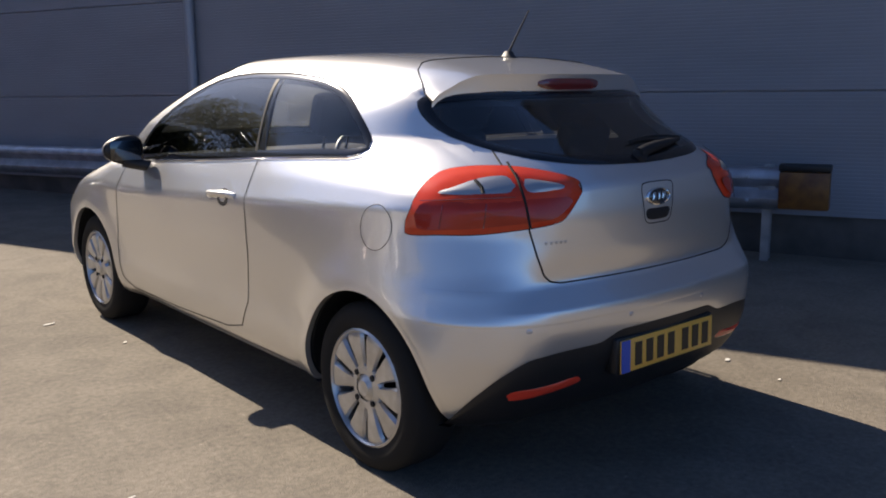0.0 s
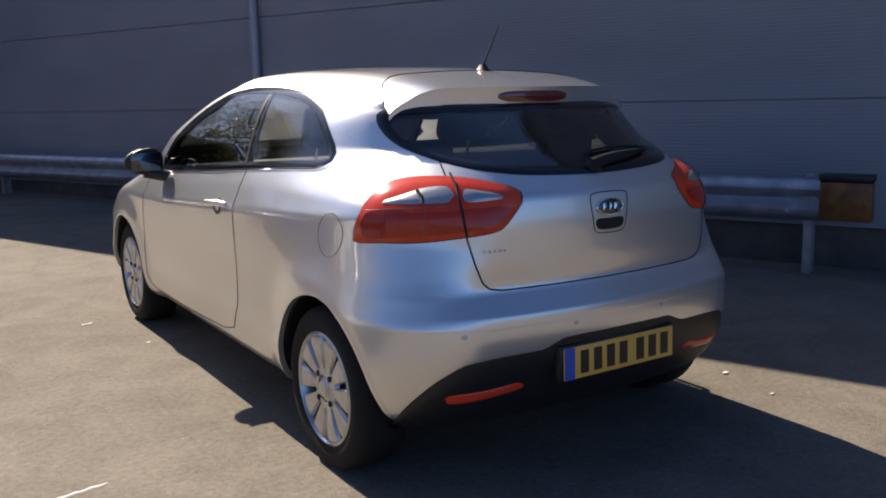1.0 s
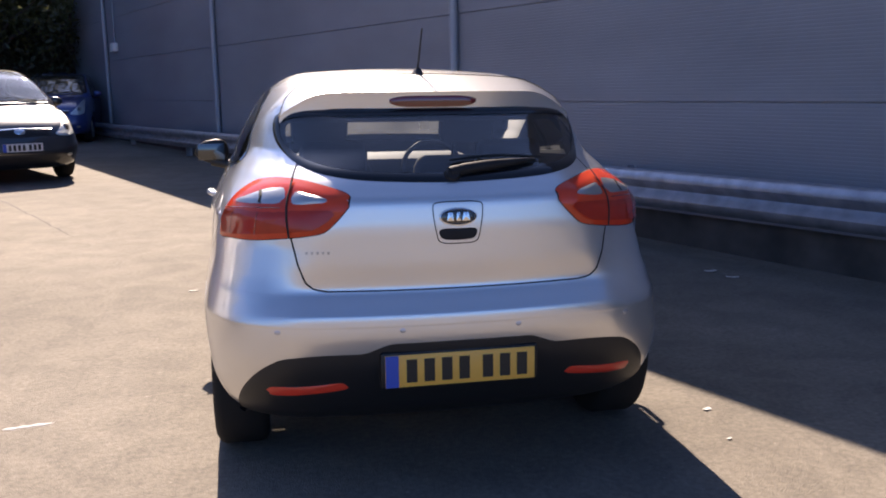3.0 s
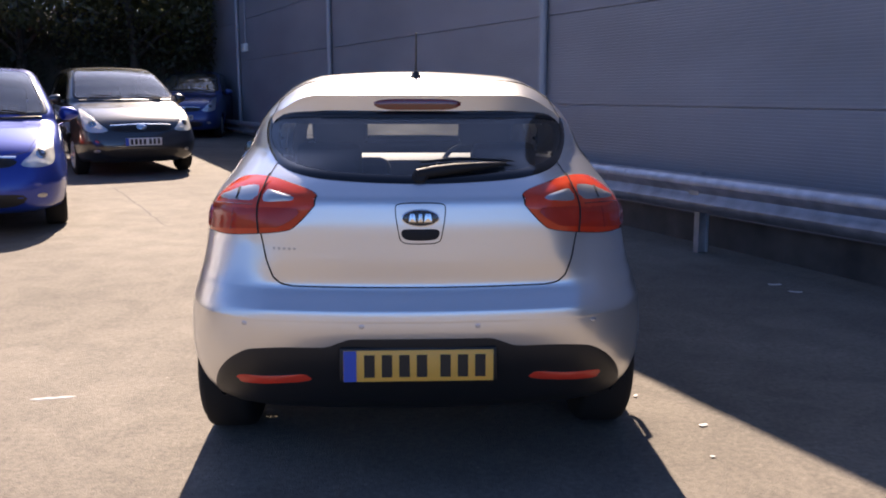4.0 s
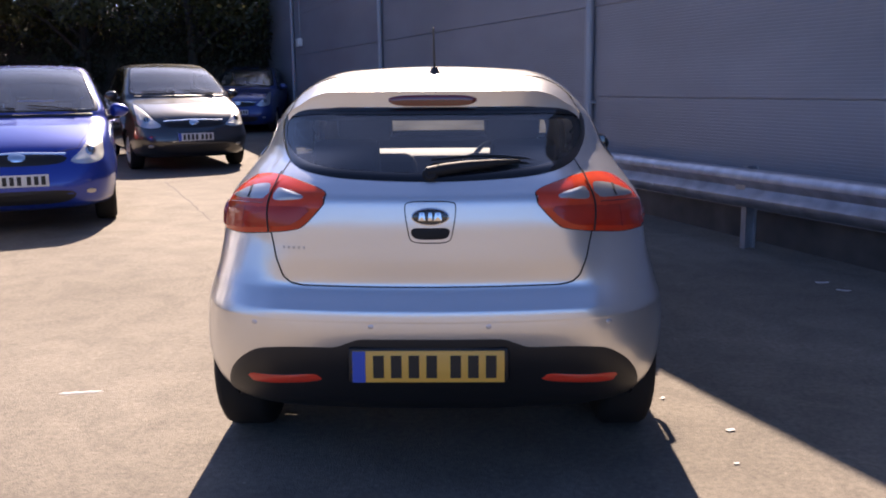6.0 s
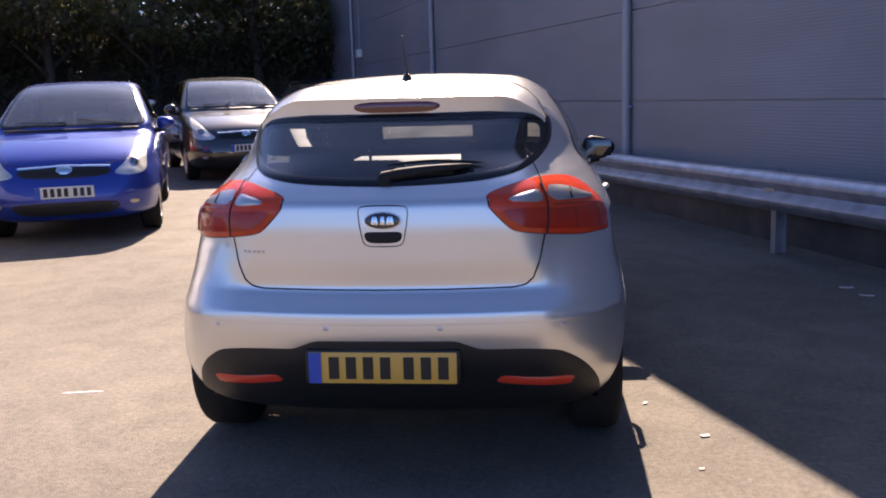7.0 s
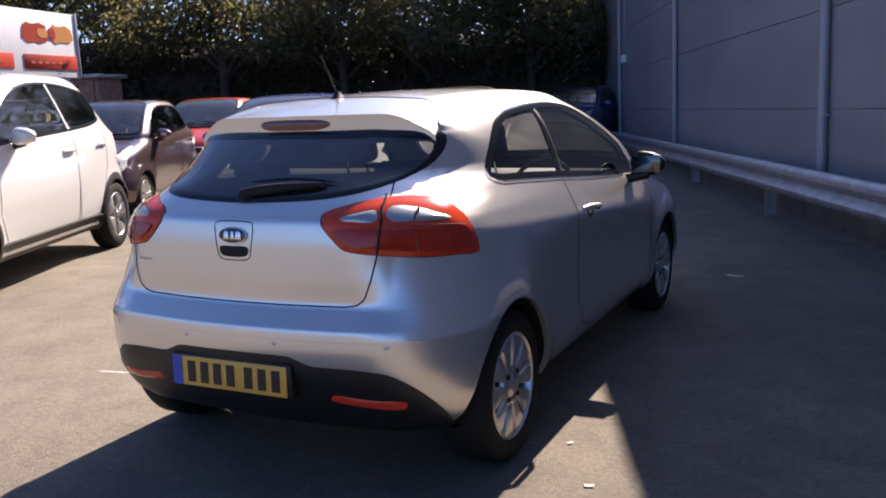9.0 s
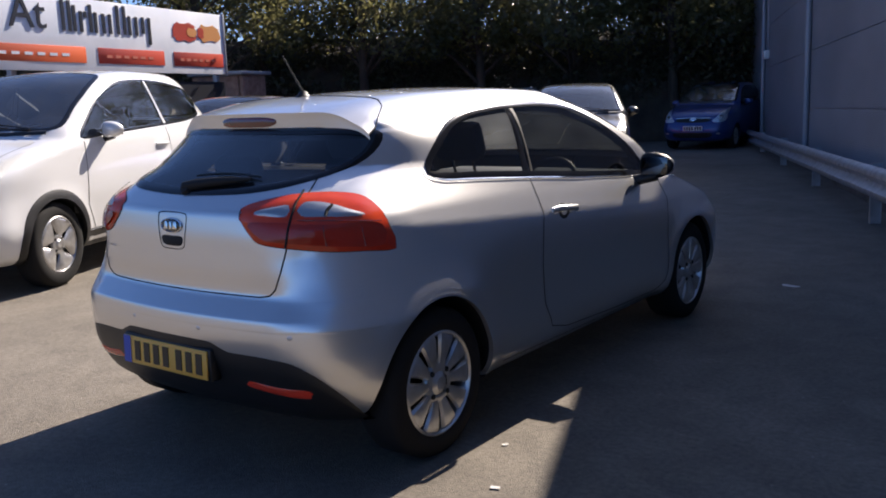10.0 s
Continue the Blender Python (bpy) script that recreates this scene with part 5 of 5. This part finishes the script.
def tree(x, y, h, spread, seed, low=2.2, leaves=14000, group="trees along the edge"):
    rnd = random.Random(seed)
    t = thing("tree", pose(x, y, 0), "dark leafy tree against the sun at the yard edge", "tree", group)
    lean = (rnd.uniform(-0.4, 0.4), rnd.uniform(-0.4, 0.4))
    trunk = tube_bm([(lean[0] * k * k, lean[1] * k * k, h * 0.8 * k) for k in (0, 0.15, 0.35, 0.6, 0.85, 1)], [0.22, 0.17, 0.15, 0.11, 0.06, 0.02], 10)
    blobs = []
    for i in range(16):
        k = rnd.uniform(0.2, 0.95)
        a = rnd.uniform(0, 2 * math.pi)
        r = spread * rnd.uniform(0.5, 1.0) * (1 - 0.35 * k)
        z = low + (h - low) * k
        tip = (r * math.cos(a), r * math.sin(a), z)
        base = (lean[0] * k * k * 0.5, lean[1] * k * k * 0.5, max(0.7, z - r * 0.7))
        mid = tuple(b * 0.5 + c * 0.5 + (0.15 if j == 2 else 0) for j, (b, c) in enumerate(zip(base, tip)))
        trunk = merge(trunk, tube_bm([base, mid, tip], [0.06, 0.04, 0.012], 6))
        blobs.append((*tip, spread * rnd.uniform(0.28, 0.5)))
    blobs += [(0, 0, h * 0.9, spread * 0.5), (0, 0, h * 0.65, spread * 0.6)]
    part("trunk", trunk, BARK, t)
    crown = new("crown", leaf_mesh("crown", blobs, leaves, 0.085, seed))
    crown.parent = t
    return t


for i, (x, y, h, sp) in enumerate([(-23, 12, 6.5, 2.8), (-24, 6, 6.5, 2.8), (-19, 9, 6.2, 2.6), (-17.5, 14, 6.6, 2.6), (-15, 18, 6.0, 2.5), (-12.5, 20.5, 5.8, 2.4), (-10.2, 22, 6.2, 2.4), (-7.5, 23.2, 5.7, 2.4), (-5.2, 24.6, 6.0, 2.4), (-14.5, 24, 7, 2.8), (-8.5, 27, 7, 2.8), (-19.5, 18.5, 7, 2.8), (-2.5, 27, 6.5, 2.6), (-23, 22, 12, 4.4), (-18, 26, 13, 4.6), (-13, 29.5, 13, 4.6), (-8, 31, 13, 4.6), (-3, 32, 12, 4.4), (-28, 15, 12, 4.4)]):
    tree(x, y, h, sp, 11 + i, leaves=8000 if h < 8 else 15000)


def bank():
    """A low earth bank with a hedge along the yard's far edge."""
    line = [(-24, 4), (-20, 11), (-16, 17.5), (-11.5, 21.2), (-7, 22.8), (-2, 25.5)]
    f = curve([(p[0], p[1]) for p in line])
    bm = bmesh.new()
    rows = []
    xs = np.linspace(-24, -2, 60)
    for x in xs:
        y = float(f(np.array([x]))[0])
        row = []
        for d, z in ((0, -0.02), (0.4, 0.7), (1.0, 1.9), (2.0, 2.9), (5, 3.6), (9, 3.8)):
            w = noise.noise(Vector((x * 0.6, d, 3))) * 0.3
            row.append(bm.verts.new((x - d * 0.45, y + d * 0.9 + w, z + (w * 0.8 if d else 0))))
        rows.append(row)
    for p, q in zip(rows, rows[1:]):
        for k in range(5):
            bm.faces.new((p[k], p[k + 1], q[k + 1], q[k]))
    tagged(link("earth_bank", bm, SOIL), "dark shaded earth bank behind the parked cars", "bank", kind="structure")
    blobs = []
    rnd = random.Random(5)
    for i in range(130):
        x = rnd.uniform(-23, -2.5)
        y = float(f(np.array([x]))[0])
        d = rnd.uniform(0.3, 2.2)
        blobs.append((x - d * 0.45, y + d * 0.9, 0.9 + d * 1.15 + rnd.uniform(0, 0.9), rnd.uniform(0.5, 1.0)))
    hedge = new("hedge", leaf_mesh("hedge", blobs, 30000, 0.075, 77, SHADELEAF))
    tagged(hedge, "dense hedge of small leaves on the bank, coloured as if in shade", "hedge", kind="stuff")


bank()


# ---- small things on the ground ----
def scrap(name, at, size, turn, label, material, category):
    """A thin, slightly curled piece lying on the tarmac."""
    bm = bmesh.new()
    rows = []
    for i in range(7):
        u = i / 6 - 0.5
        ring = []
        for v in (-0.5, 0.0, 0.5):
            w = noise.noise(Vector((at[0] * 7 + u * 3, at[1] * 5 + v * 3, 1))) * 0.3
            ring.append(((u + 0.1 * w) * size[0], (v + w * 0.4) * size[1], 0.004 + size[2] * (0.5 + w) * (0.3 + 2 * u * u)))
        rows.append(ring)
    top = [[bm.verts.new(p) for p in r] for r in rows]
    low = [[bm.verts.new((p[0], p[1], p[2] - 0.003)) for p in r] for r in rows]
    for g in (top, low):
        for p, q in zip(g, g[1:]):
            for k in range(2):
                bm.faces.new((p[k], p[k + 1], q[k + 1], q[k]))
    ob = link(name, bm, material)
    ob.matrix_basis = pose(at[0], at[1], 0, 0, 0, turn)
    tagged(ob, label, category)


for at, size, turn in (((1.19, 0.49), (0.035, 0.02, 0.008), 20), ((2.58, 3.03), (0.09, 0.035, 0.012), 5), ((2.63, 2.81), (0.09, 0.03, 0.012), -20), ((1.13, 4.38), (0.12, 0.04, 0.012), -15), ((-1.12, 3.27), (0.06, 0.018, 0.005), 12), ((-0.93, 2.66), (0.03, 0.014, 0.004), 40), ((1.0, 0.85), (0.025, 0.014, 0.006), 60), ((1.12, 0.18), (0.02, 0.012, 0.005), 5)):
    scrap("paper_scrap", at, size, turn, "small pale scrap of paper lying on the tarmac", WHITELINE, "litter")
_pts = [(-1.73 + 0.019 * i, 0.918 + 0.0035 * i + 0.004 * math.sin(i * 2.1), 0.0015) for i in range(11)]
_dash = tube_bm(_pts, [0.003, 0.010, 0.012, 0.009, 0.012, 0.010, 0.009, 0.012, 0.010, 0.008, 0.003], 6)
_dash.transform(Matrix.Diagonal((1, 1, 0.35, 1)))
scratch = link("painted_dash", _dash, WHITELINE)
tagged(scratch, "short worn white dash on the tarmac", "ground mark")


def tar_joint():
    """A thin sunk joint, sealed with tar, across the yard."""
    rnd = random.Random(3)
    pts = [(-3.9 + 1.55 * i / 24 + rnd.uniform(-0.02, 0.02), 9.1 - 3.35 * i / 24 + rnd.uniform(-0.02, 0.02), 0.001) for i in range(25)]
    bm = tube_bm(pts, [0.002] + [rnd.uniform(0.006, 0.014) for _ in range(23)] + [0.002], 6)
    bm.transform(Matrix.Diagonal((1, 1, 0.25, 1)))
    tagged(link("tar_joint", bm, TAR), "thin dark uneven joint line in the tarmac", "ground mark")


TAR = mat("old_tar", (0.075, 0.066, 0.055), 0.85)
bumpy(TAR, 60, 0.4, 0.004)
tar_joint()


def outbuilding():
    """A narrow brick lean-to beside the hoarding's far end."""
    b = thing("brick_outbuilding", Matrix.Translation((-14.75, 13.1, 0)) @ pose(0, 0, 0, 0, 0, 14), "small brown brick outbuilding beside the hoarding", "shed")
    part("wall", box_bm((0.1, 1.0, 2.2), (0.0, 0.5, 1.1), 0.01), BRICK, b)
    part("side_wall", box_bm((1.4, 0.1, 2.2), (-0.76, 0.0, 1.1), 0.01), BRICK, b)
    part("roof", box_bm((1.7, 1.3, 0.09), (-0.7, 0.5, 2.26), 0.02), STEELPOST, b)
    for r in range(28):
        for c in range(4):
            y = 0.03 + c * 0.24 + (0.12 if r % 2 else 0.0)
            if y + 0.2 < 1.02:
                part("brick", box_bm((0.012, 0.215, 0.065), (0.054, y + 0.11, 0.05 + r * 0.077), 0.003), BRICK, b, smooth=False)


outbuilding()


def wall_box():
    w = thing("wall_box", wall_frame(), "small pale grey box fixed to the cladding", "utility box")
    part("cover", box_bm((0.12, 0.3, 0.2), (-0.065, BOX[0], BOX[1]), 0.015), PLATEWHITE, w)
    part("conduit", tube_bm([(-0.03, BOX[0], BOX[1] + 0.1), (-0.03, BOX[0], BOX[1] + 1.6)], 0.015, 8), STEELPOST, w)


BOX = (14.1, 2.42)
wall_box()
